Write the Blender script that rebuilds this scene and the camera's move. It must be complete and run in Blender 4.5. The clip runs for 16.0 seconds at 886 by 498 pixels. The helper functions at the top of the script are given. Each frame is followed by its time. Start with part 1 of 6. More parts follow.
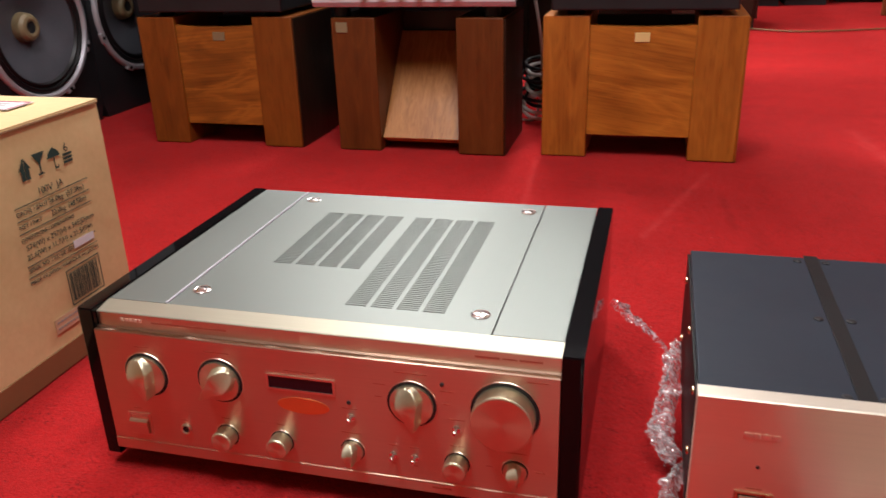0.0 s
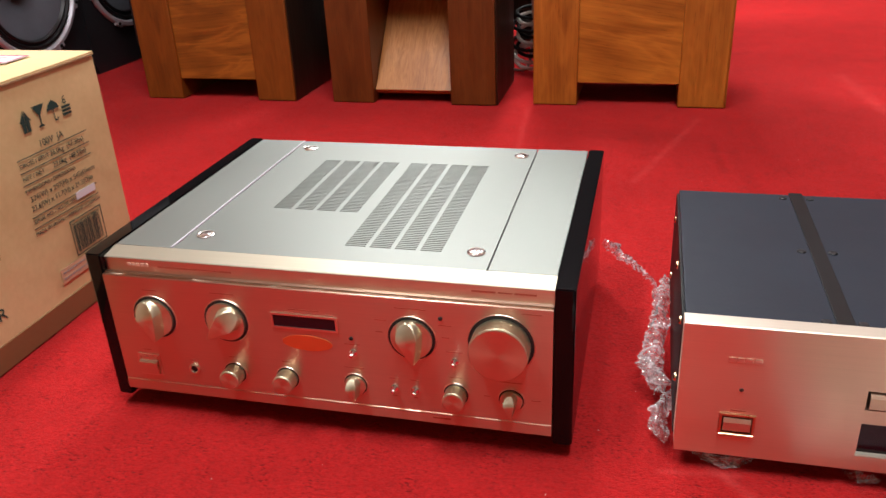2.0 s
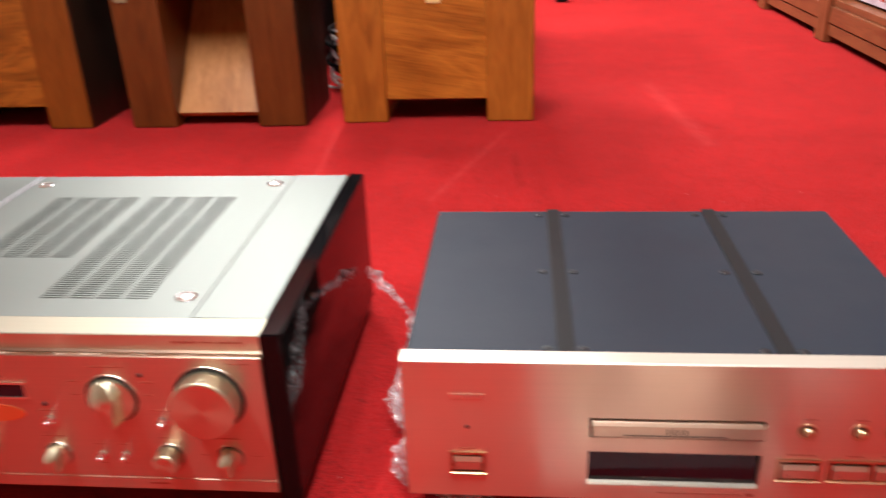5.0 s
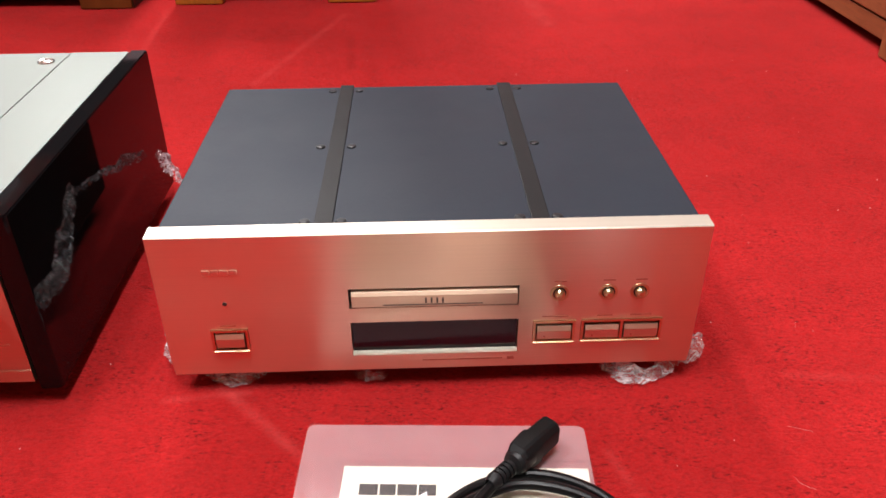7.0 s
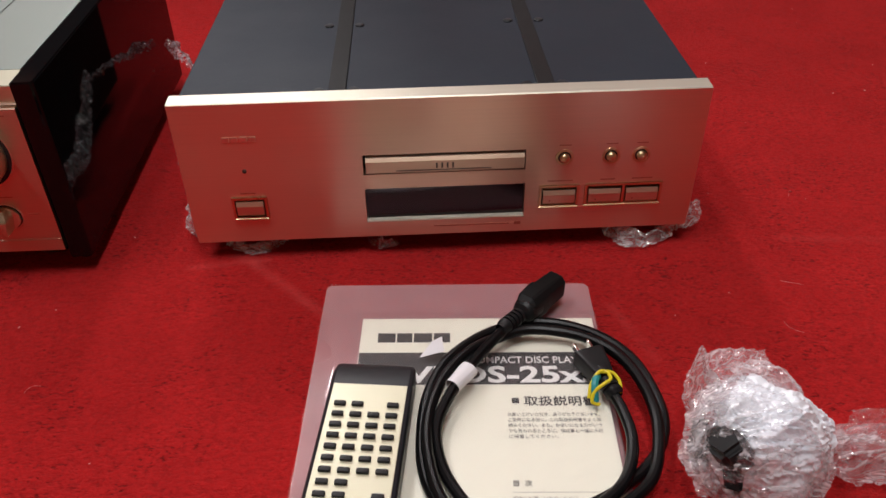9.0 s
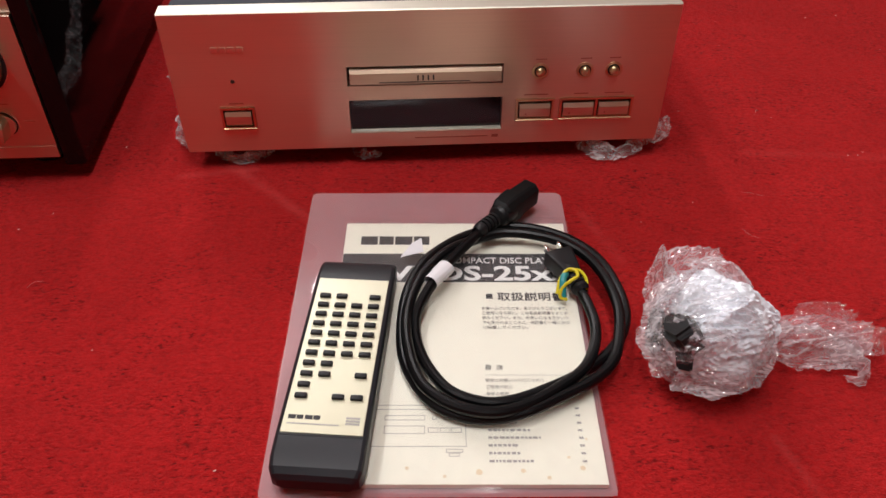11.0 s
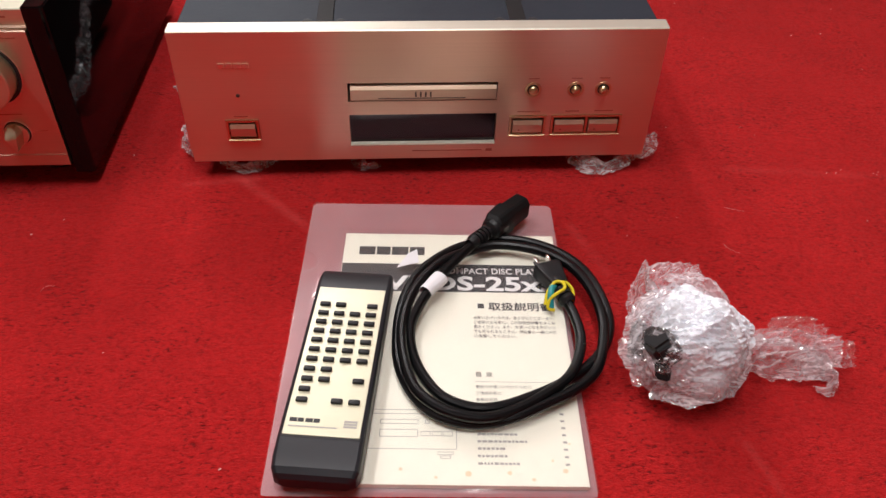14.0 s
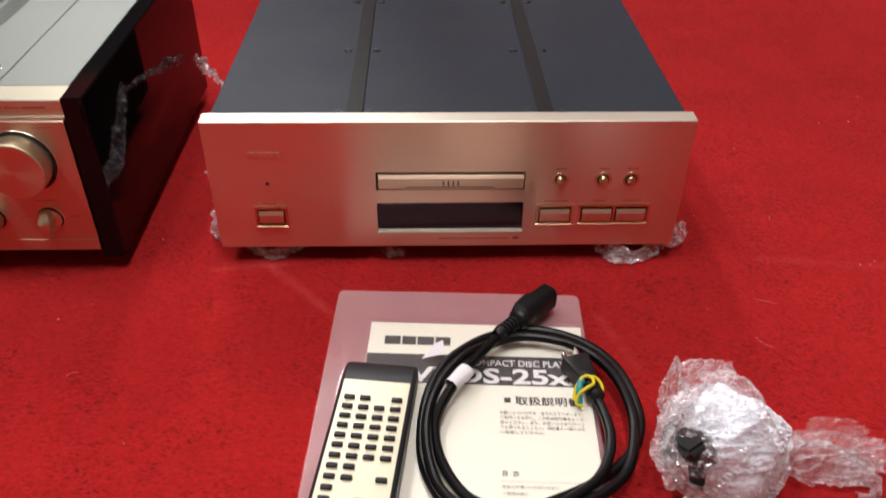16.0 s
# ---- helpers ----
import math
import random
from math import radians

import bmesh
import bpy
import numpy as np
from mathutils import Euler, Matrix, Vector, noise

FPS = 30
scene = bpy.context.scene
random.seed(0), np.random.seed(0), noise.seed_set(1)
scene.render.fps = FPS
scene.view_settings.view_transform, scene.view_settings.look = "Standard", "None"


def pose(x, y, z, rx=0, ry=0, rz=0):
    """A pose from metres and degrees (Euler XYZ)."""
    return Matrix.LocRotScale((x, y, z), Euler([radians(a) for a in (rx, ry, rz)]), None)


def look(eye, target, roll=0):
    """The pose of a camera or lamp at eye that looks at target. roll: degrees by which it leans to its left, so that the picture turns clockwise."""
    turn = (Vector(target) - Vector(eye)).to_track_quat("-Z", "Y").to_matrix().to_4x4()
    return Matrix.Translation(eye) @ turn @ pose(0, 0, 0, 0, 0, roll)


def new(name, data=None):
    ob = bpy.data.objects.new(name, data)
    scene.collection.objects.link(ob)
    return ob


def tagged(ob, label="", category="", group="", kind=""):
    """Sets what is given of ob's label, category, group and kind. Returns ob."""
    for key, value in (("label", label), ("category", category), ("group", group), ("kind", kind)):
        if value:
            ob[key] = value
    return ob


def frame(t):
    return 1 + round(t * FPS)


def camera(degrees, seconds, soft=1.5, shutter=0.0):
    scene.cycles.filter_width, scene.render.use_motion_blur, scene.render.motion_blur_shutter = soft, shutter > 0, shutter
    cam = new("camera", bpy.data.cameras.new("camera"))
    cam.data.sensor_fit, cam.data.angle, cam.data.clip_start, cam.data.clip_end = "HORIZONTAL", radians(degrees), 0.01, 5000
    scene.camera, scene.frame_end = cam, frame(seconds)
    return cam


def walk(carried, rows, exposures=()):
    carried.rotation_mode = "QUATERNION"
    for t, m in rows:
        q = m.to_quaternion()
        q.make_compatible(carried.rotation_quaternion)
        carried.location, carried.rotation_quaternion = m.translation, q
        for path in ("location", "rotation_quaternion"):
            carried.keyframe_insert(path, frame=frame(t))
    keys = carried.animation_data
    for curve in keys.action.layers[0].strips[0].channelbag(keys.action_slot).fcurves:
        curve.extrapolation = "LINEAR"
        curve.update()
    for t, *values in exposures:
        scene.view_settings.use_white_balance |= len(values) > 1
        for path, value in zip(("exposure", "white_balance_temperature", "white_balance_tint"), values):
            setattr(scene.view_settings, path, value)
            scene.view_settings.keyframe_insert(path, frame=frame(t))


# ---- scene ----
cam = camera(57.6, 16.0, 1.5, 0.5)
PATH = [
    (0, (-0.05, -0.596, 0.521), (-0.536, 1.189, -0.238), -1.8),
    (0.5, (-0.038, -0.611, 0.52), (-0.441, 1.175, -0.286), -2.8),
    (1, (-0.046, -0.587, 0.516), (-0.385, 1.184, -0.349), -3.1),
    (1.5, (-0.05, -0.594, 0.508), (-0.463, 1.157, -0.366), -3.5),
    (2, (-0.045, -0.626, 0.516), (-0.509, 1.12, -0.34), -2.7),
    (2.5, (-0.044, -0.673, 0.527), (-0.51, 1.094, -0.286), -2.2),
    (3, (-0.045, -0.698, 0.54), (-0.505, 1.08, -0.251), -2.3),
    (3.5, (-0.042, -0.683, 0.545), (-0.489, 1.101, -0.24), -2.8),
    (4, (-0.017, -0.629, 0.536), (-0.413, 1.178, -0.225), -2.6),
    (4.5, (0.015, -0.573, 0.521), (-0.333, 1.243, -0.241), -2.4),
    (5, (0.094, -0.543, 0.505), (-0.09, 1.264, -0.333), -2.3),
    (5.2, (0.122, -0.533, 0.498), (0.018, 1.264, -0.374), -1.9),
    (7.3, (0.213, -0.535, 0.467), (0.269, 1.146, -0.615), -0.4),
    (7.5, (0.211, -0.543, 0.461), (0.264, 1.13, -0.633), -0.6),
    (8, (0.2, -0.566, 0.454), (0.262, 1.08, -0.68), -1.0),
    (8.5, (0.199, -0.582, 0.448), (0.253, 1.035, -0.727), -1.2),
    (9, (0.198, -0.591, 0.446), (0.257, 1.006, -0.757), -1.0),
    (9.5, (0.2, -0.602, 0.438), (0.269, 0.983, -0.779), -0.8),
    (10, (0.2, -0.612, 0.428), (0.28, 0.949, -0.82), -0.6),
    (12.3, (0.2, -0.658, 0.479), (0.296, 0.795, -0.892), 1.0),
    (12.5, (0.2, -0.656, 0.479), (0.294, 0.804, -0.885), 0.8),
    (13, (0.201, -0.657, 0.482), (0.294, 0.826, -0.857), 0.6),
    (13.5, (0.201, -0.657, 0.482), (0.297, 0.832, -0.849), 0.8),
    (14, (0.199, -0.653, 0.48), (0.303, 0.838, -0.85), 1.4),
    (14.5, (0.2, -0.643, 0.484), (0.299, 0.852, -0.841), 1.7),
    (15, (0.199, -0.638, 0.481), (0.295, 0.87, -0.829), 1.9),
    (15.5, (0.197, -0.639, 0.484), (0.274, 0.899, -0.792), 1.2),
    (16, (0.197, -0.638, 0.489), (0.245, 0.966, -0.705), 0.6),
]
EXPOSURES = [(0, 0.41), (0.5, 0.63), (1, 0.7), (1.5, 0.58), (2, 0.63), (2.5, 0.61), (3, 0.57), (3.5, 0.58), (4, 0.47), (4.5, 0.54), (5, 0.98), (7.5, 0.7), (8, 0.32), (8.5, -0.07),
             (9, -0.22), (9.5, -0.34), (10, -0.42), (12.5, 0.36), (13.5, 0.14), (14, 0.07), (14.5, 0.04), (15, 0.13), (16, 0.14)]
walk(cam, [(t, look(e, g, r)) for t, e, g, r in PATH], EXPOSURES)

# ---- light: a closed showroom under rows of ceiling tubes ----
world = bpy.data.worlds.new("world")
world.use_nodes = True
world.node_tree.nodes["Background"].inputs[0].default_value = (0.9, 0.92, 1.0, 1)
world.node_tree.nodes["Background"].inputs[1].default_value = 0.02
scene.world = world


def ceiling_lamp(x, y, sx, sy, watts, color=(1.0, 0.98, 0.985)):
    data = bpy.data.lights.new("ceiling_lamp", "AREA")
    data.shape, data.size, data.size_y, data.energy, data.color = "RECTANGLE", sx, sy, watts, color
    ob = new("ceiling_lamp", data)
    ob.location = (x, y, 2.56)
    return ob


ceiling_lamp(0.24, -0.55, 0.24, 1.2, 36)
ceiling_lamp(-0.90, -0.20, 0.20, 1.2, 26)
ceiling_lamp(-1.30, 3.00, 0.16, 1.4, 52)
ceiling_lamp(-0.40, 2.70, 0.20, 2.4, 58)
ceiling_lamp(-0.40, 5.40, 0.24, 2.4, 62)
# fill lamp with no known source, brightens the player's lid and right-hand carpet
ceiling_lamp(1.75, 3.20, 0.40, 2.4, 14)


# ---- materials ----
def nodes_of(name):
    m = bpy.data.materials.new(name)
    m.use_nodes = True
    nt = m.node_tree
    return m, nt, nt.nodes["Principled BSDF"], nt.nodes["Material Output"]


def add(nt, kind, **values):
    n = nt.nodes.new(kind)
    for k, v in values.items():
        n.inputs[k.replace("_", " ")].default_value = v
    return n


def coords(nt, scale=(1, 1, 1), turn=0.0):
    tc = nt.nodes.new("ShaderNodeTexCoord")
    mp = nt.nodes.new("ShaderNodeMapping")
    mp.inputs["Scale"].default_value, mp.inputs["Rotation"].default_value[2] = scale, radians(turn)
    nt.links.new(tc.outputs["Object"], mp.inputs["Vector"])
    return mp.outputs["Vector"]


def noise_tex(nt, vec, scale, detail=3.0, rough=0.55, distort=0.0):
    n = nt.nodes.new("ShaderNodeTexNoise")
    n.inputs["Scale"].default_value, n.inputs["Detail"].default_value = scale, detail
    n.inputs["Roughness"].default_value, n.inputs["Distortion"].default_value = rough, distort
    nt.links.new(vec, n.inputs["Vector"])
    return n.outputs["Fac"]


def ramp(nt, fac, stops):
    n = nt.nodes.new("ShaderNodeValToRGB")
    e = n.color_ramp.elements
    while len(e) < len(stops):
        e.new(0.5)
    for item, (p, c) in zip(e, stops):
        item.position, item.color = p, (*c, 1)
    nt.links.new(fac, n.inputs["Fac"])
    return n.outputs["Color"]


def mixed(nt, fac, a, b, blend="MIX"):
    n = nt.nodes.new("ShaderNodeMix")
    n.data_type, n.blend_type = "RGBA", blend
    for sock, v in ((n.inputs[0], fac), (n.inputs[6], a), (n.inputs[7], b)):
        if isinstance(v, (int, float)):
            sock.default_value = v
        elif isinstance(v, tuple):
            sock.default_value = (*v, 1)
        else:
            nt.links.new(v, sock)
    return n.outputs[2]


def span(nt, fac, lo, hi):
    n = nt.nodes.new("ShaderNodeMapRange")
    n.inputs["From Min"].default_value, n.inputs["From Max"].default_value = 0.3, 0.7
    n.inputs["To Min"].default_value, n.inputs["To Max"].default_value = lo, hi
    nt.links.new(fac, n.inputs["Value"])
    return n.outputs["Result"]


def bumped(nt, bsdf, height, strength, distance):
    n = nt.nodes.new("ShaderNodeBump")
    n.inputs["Strength"].default_value, n.inputs["Distance"].default_value = strength, distance
    nt.links.new(height, n.inputs["Height"])
    nt.links.new(n.outputs["Normal"], bsdf.inputs["Normal"])


def surface(name, col, rough, metal=0.0, var=0.12, scale=40.0, bump=0.0, coat=0.0, rvar=0.05, spec=0.5):
    """A plain surface with uneven colour at two scales, uneven gloss and fine relief."""
    m, nt, b, _ = nodes_of(name)
    v = coords(nt)
    big, fine = noise_tex(nt, v, scale * 0.15, 4), noise_tex(nt, v, scale * 4, 3)
    lo = tuple(c * (1 - var) for c in col)
    hi = tuple(min(1, c * (1 + var)) for c in col)
    c1 = ramp(nt, big, [(0.3, lo), (0.7, hi)])
    nt.links.new(mixed(nt, var, c1, ramp(nt, fine, [(0.3, lo), (0.7, hi)])), b.inputs["Base Color"])
    nt.links.new(span(nt, big, max(0.02, rough - rvar), rough + rvar), b.inputs["Roughness"])
    b.inputs["Metallic"].default_value, b.inputs["Coat Weight"].default_value = metal, coat
    b.inputs["Specular IOR Level"].default_value = spec
    b.inputs["Coat Roughness"].default_value = 0.05
    if bump:
        bumped(nt, b, fine, 0.5, bump)
    return m


def brushed(name, col, rough, aniso, tangent=(0, 0, 1), grain=(6, 6, 900)):
    """Metal with a fine straight brush mark; the gloss spreads across the marks."""
    m, nt, b, _ = nodes_of(name)
    line = noise_tex(nt, coords(nt, grain), 1.0, 2)
    cloud = noise_tex(nt, coords(nt), 14, 3)
    nt.links.new(ramp(nt, line, [(0.3, tuple(c * 0.95 for c in col)), (0.7, col)]), b.inputs["Base Color"])
    nt.links.new(span(nt, cloud, rough - 0.02, rough + 0.03), b.inputs["Roughness"])
    b.inputs["Metallic"].default_value, b.inputs["Anisotropic"].default_value = 1.0, aniso
    t = add(nt, "ShaderNodeCombineXYZ", X=tangent[0], Y=tangent[1], Z=tangent[2])
    nt.links.new(t.outputs[0], b.inputs["Tangent"])
    bumped(nt, b, line, 0.12, 0.0002)
    return m


def wood(name, dark, mid, light, grain, rough=0.4, rings=7.0, figure=1.0, lean=0.0, contrast=0.8):
    """Oiled wood. grain: 0, 1 or 2, the axis along which the fibres run; lean: degrees by which the figure slopes across an upright board."""
    m, nt, b, _ = nodes_of(name)

    def along(thick, thin):
        size = [thick] * 3
        size[grain] = thin
        tc, mp = nt.nodes.new("ShaderNodeTexCoord"), nt.nodes.new("ShaderNodeMapping")
        turned = nt.nodes.new("ShaderNodeMapping")
        turned.inputs["Rotation"].default_value[1] = radians(lean)
        mp.inputs["Scale"].default_value = size
        nt.links.new(tc.outputs["Object"], turned.inputs["Vector"]), nt.links.new(turned.outputs["Vector"], mp.inputs["Vector"])
        return mp.outputs["Vector"]

    band = noise_tex(nt, along(5.0 * figure, 1.1 * figure), rings * 0.75, 2, 0.5, 0.9)
    stripe = noise_tex(nt, along(46.0, 2.4), 1.0, 3, 0.6, 0.8)
    fine = noise_tex(nt, along(240.0, 5.0), 1.0, 3, 0.6)
    pore = noise_tex(nt, along(420.0, 26.0), 1.0, 2, 0.6)
    tone = noise_tex(nt, coords(nt), 7.0, 2)
    c = ramp(nt, band, [(0.26, dark), (0.44, mid), (0.54, light), (0.62, mid), (0.78, dark)])
    c = mixed(nt, contrast, mid, c)
    c = mixed(nt, 0.30, c, ramp(nt, stripe, [(0.34, dark), (0.5, mid), (0.68, light)]))
    c = mixed(nt, 0.22, c, ramp(nt, fine, [(0.35, dark), (0.62, light)]))
    c = mixed(nt, 0.25, c, ramp(nt, tone, [(0.3, dark), (0.7, light)]))
    c = mixed(nt, 0.5, c, mixed(nt, 1.0, c, ramp(nt, pore, [(0.30, (0.45, 0.42, 0.40)), (0.40, (1, 1, 1))]), "MULTIPLY"))
    nt.links.new(c, b.inputs["Base Color"])
    nt.links.new(span(nt, fine, rough - 0.06, rough + 0.1), b.inputs["Roughness"])
    b.inputs["Specular IOR Level"].default_value = 0.35
    bumped(nt, b, fine, 0.25, 0.0006)
    return m


def film(name, clear, gloss_rough, haze=(0.9, 0.9, 0.92), gloss=0.25, uneven=0.15, crinkle=False, cells=150.0, whiten=0.0):
    """Thin clear plastic: mostly see-through, shiny, with sharp folds that whiten along their lines."""
    m, nt, b, out = nodes_of(name)
    nt.nodes.remove(b)
    tr = nt.nodes.new("ShaderNodeBsdfTransparent")
    di, tl = add(nt, "ShaderNodeBsdfDiffuse", Color=(*haze, 1)), add(nt, "ShaderNodeBsdfTranslucent", Color=(*haze, 1))
    gl = add(nt, "ShaderNodeBsdfGlossy", Color=(1, 1, 1, 1), Roughness=gloss_rough)
    milk, body, shine = (nt.nodes.new("ShaderNodeMixShader") for _ in range(3))
    milk.inputs[0].default_value = 0.40
    nt.links.new(di.outputs[0], milk.inputs[1]), nt.links.new(tl.outputs[0], milk.inputs[2])
    clearness = span(nt, noise_tex(nt, coords(nt), 48, 4, 0.6, 1.5), max(0, clear - uneven), min(1, clear + uneven))
    nt.links.new(milk.outputs[0], body.inputs[1]), nt.links.new(tr.outputs[0], body.inputs[2])
    fr = add(nt, "ShaderNodeFresnel", IOR=1.45)
    mul = nt.nodes.new("ShaderNodeMath")
    mul.operation, mul.use_clamp = "MULTIPLY_ADD", True
    mul.inputs[1].default_value, mul.inputs[2].default_value = 0.45, gloss
    nt.links.new(fr.outputs[0], mul.inputs[0]), nt.links.new(mul.outputs[0], shine.inputs[0])
    nt.links.new(body.outputs[0], shine.inputs[1]), nt.links.new(gl.outputs[0], shine.inputs[2])
    nt.links.new(shine.outputs[0], out.inputs["Surface"])
    if crinkle:
        def folds(stretch, scale, detail, warp):
            """Sharp-edged pleats: the ridges of a warped noise."""
            n = noise_tex(nt, coords(nt, stretch, -38), scale, detail, 0.62, warp)
            r = nt.nodes.new("ShaderNodeMath")
            r.operation, r.inputs[1].default_value = "SUBTRACT", 0.5
            nt.links.new(n, r.inputs[0])
            a = nt.nodes.new("ShaderNodeMath")
            a.operation = "ABSOLUTE"
            nt.links.new(r.outputs[0], a.inputs[0])
            return a.outputs[0]

        two = folds((0.30, 1.5, 1.0), cells * 0.55, 3, 1.2)
        # fine drawn-out wrinkles over broader creases
        def tilts(stretch, scale, warp, much):
            n = add(nt, "ShaderNodeTexNoise", Scale=scale, Detail=3.0, Roughness=0.6, Distortion=warp)
            nt.links.new(coords(nt, stretch, -38), n.inputs["Vector"])
            t = nt.nodes.new("ShaderNodeVectorMath")
            t.operation, t.inputs[1].default_value, t.inputs[2].default_value = "MULTIPLY_ADD", (much, much, much), (-much / 2, -much / 2, -much / 2)
            nt.links.new(n.outputs["Color"], t.inputs[0])
            return t.outputs[0]

        tilt = nt.nodes.new("ShaderNodeVectorMath")
        tilt.operation = "ADD"
        nt.links.new(tilts((0.22, 1.3, 0.8), cells * 1.9, 0.8, 1.7), tilt.inputs[0])
        nt.links.new(tilts((0.6, 1.0, 1.0), cells * 0.6, 0.8, 1.1), tilt.inputs[1])
        geo = nt.nodes.new("ShaderNodeNewGeometry")
        summed, unit = nt.nodes.new("ShaderNodeVectorMath"), nt.nodes.new("ShaderNodeVectorMath")
        summed.operation, unit.operation = "ADD", "NORMALIZE"
        nt.links.new(tilt.outputs[0], summed.inputs[0]), nt.links.new(geo.outputs["Normal"], summed.inputs[1])
        nt.links.new(summed.outputs[0], unit.inputs[0])
        nt.links.new(unit.outputs[0], gl.inputs["Normal"])
        line = nt.nodes.new("ShaderNodeMapRange")
        line.inputs["From Min"].default_value, line.inputs["From Max"].default_value = 0.0, 0.040
        line.inputs["To Min"].default_value, line.inputs["To Max"].default_value = 1 - whiten, 1.0
        nt.links.new(two, line.inputs["Value"])
        both = nt.nodes.new("ShaderNodeMath")
        both.operation = "MULTIPLY"
        nt.links.new(clearness, both.inputs[0]), nt.links.new(line.outputs["Result"], both.inputs[1])
        clearness = both.outputs[0]
    nt.links.new(clearness, body.inputs[0])
    return m


def streak(nt, vec, a, b, width):
    """1 along the line from a to b on the floor, fading to 0 at half a width beside it."""
    def vm(op, *ins):
        n = nt.nodes.new("ShaderNodeVectorMath")
        n.operation = op
        for k, v in enumerate(ins):
            if isinstance(v, tuple):
                n.inputs[k].default_value = v
            else:
                nt.links.new(v, n.inputs[k])
        return n

    way = (b[0] - a[0], b[1] - a[1], 0.0)
    length2 = way[0] ** 2 + way[1] ** 2
    off = vm("SUBTRACT", vec, (a[0], a[1], 0.0)).outputs[0]
    along = nt.nodes.new("ShaderNodeMath")
    along.operation, along.use_clamp = "MULTIPLY", True
    along.inputs[1].default_value = 1.0 / length2
    nt.links.new(vm("DOT_PRODUCT", off, way).outputs["Value"], along.inputs[0])
    foot = nt.nodes.new("ShaderNodeVectorMath")
    foot.operation, foot.inputs[0].default_value = "SCALE", way
    nt.links.new(along.outputs[0], foot.inputs["Scale"])
    dist = vm("LENGTH", vm("SUBTRACT", off, foot.outputs[0]).outputs[0])
    fade = nt.nodes.new("ShaderNodeMapRange")
    fade.interpolation_type = "SMOOTHSTEP"
    for k, v in (("From Min", 0.0), ("From Max", width), ("To Min", 1.0), ("To Max", 0.0)):
        fade.inputs[k].default_value = v
    nt.links.new(dist.outputs["Value"], fade.inputs["Value"])
    return fade.outputs["Result"]


def times(nt, a, b, op="MULTIPLY"):
    n = nt.nodes.new("ShaderNodeMath")
    n.operation, n.use_clamp = op, True
    for k, v in enumerate((a, b)):
        if isinstance(v, (int, float)):
            n.inputs[k].default_value = v
        else:
            nt.links.new(v, n.inputs[k])
    return n.outputs[0]


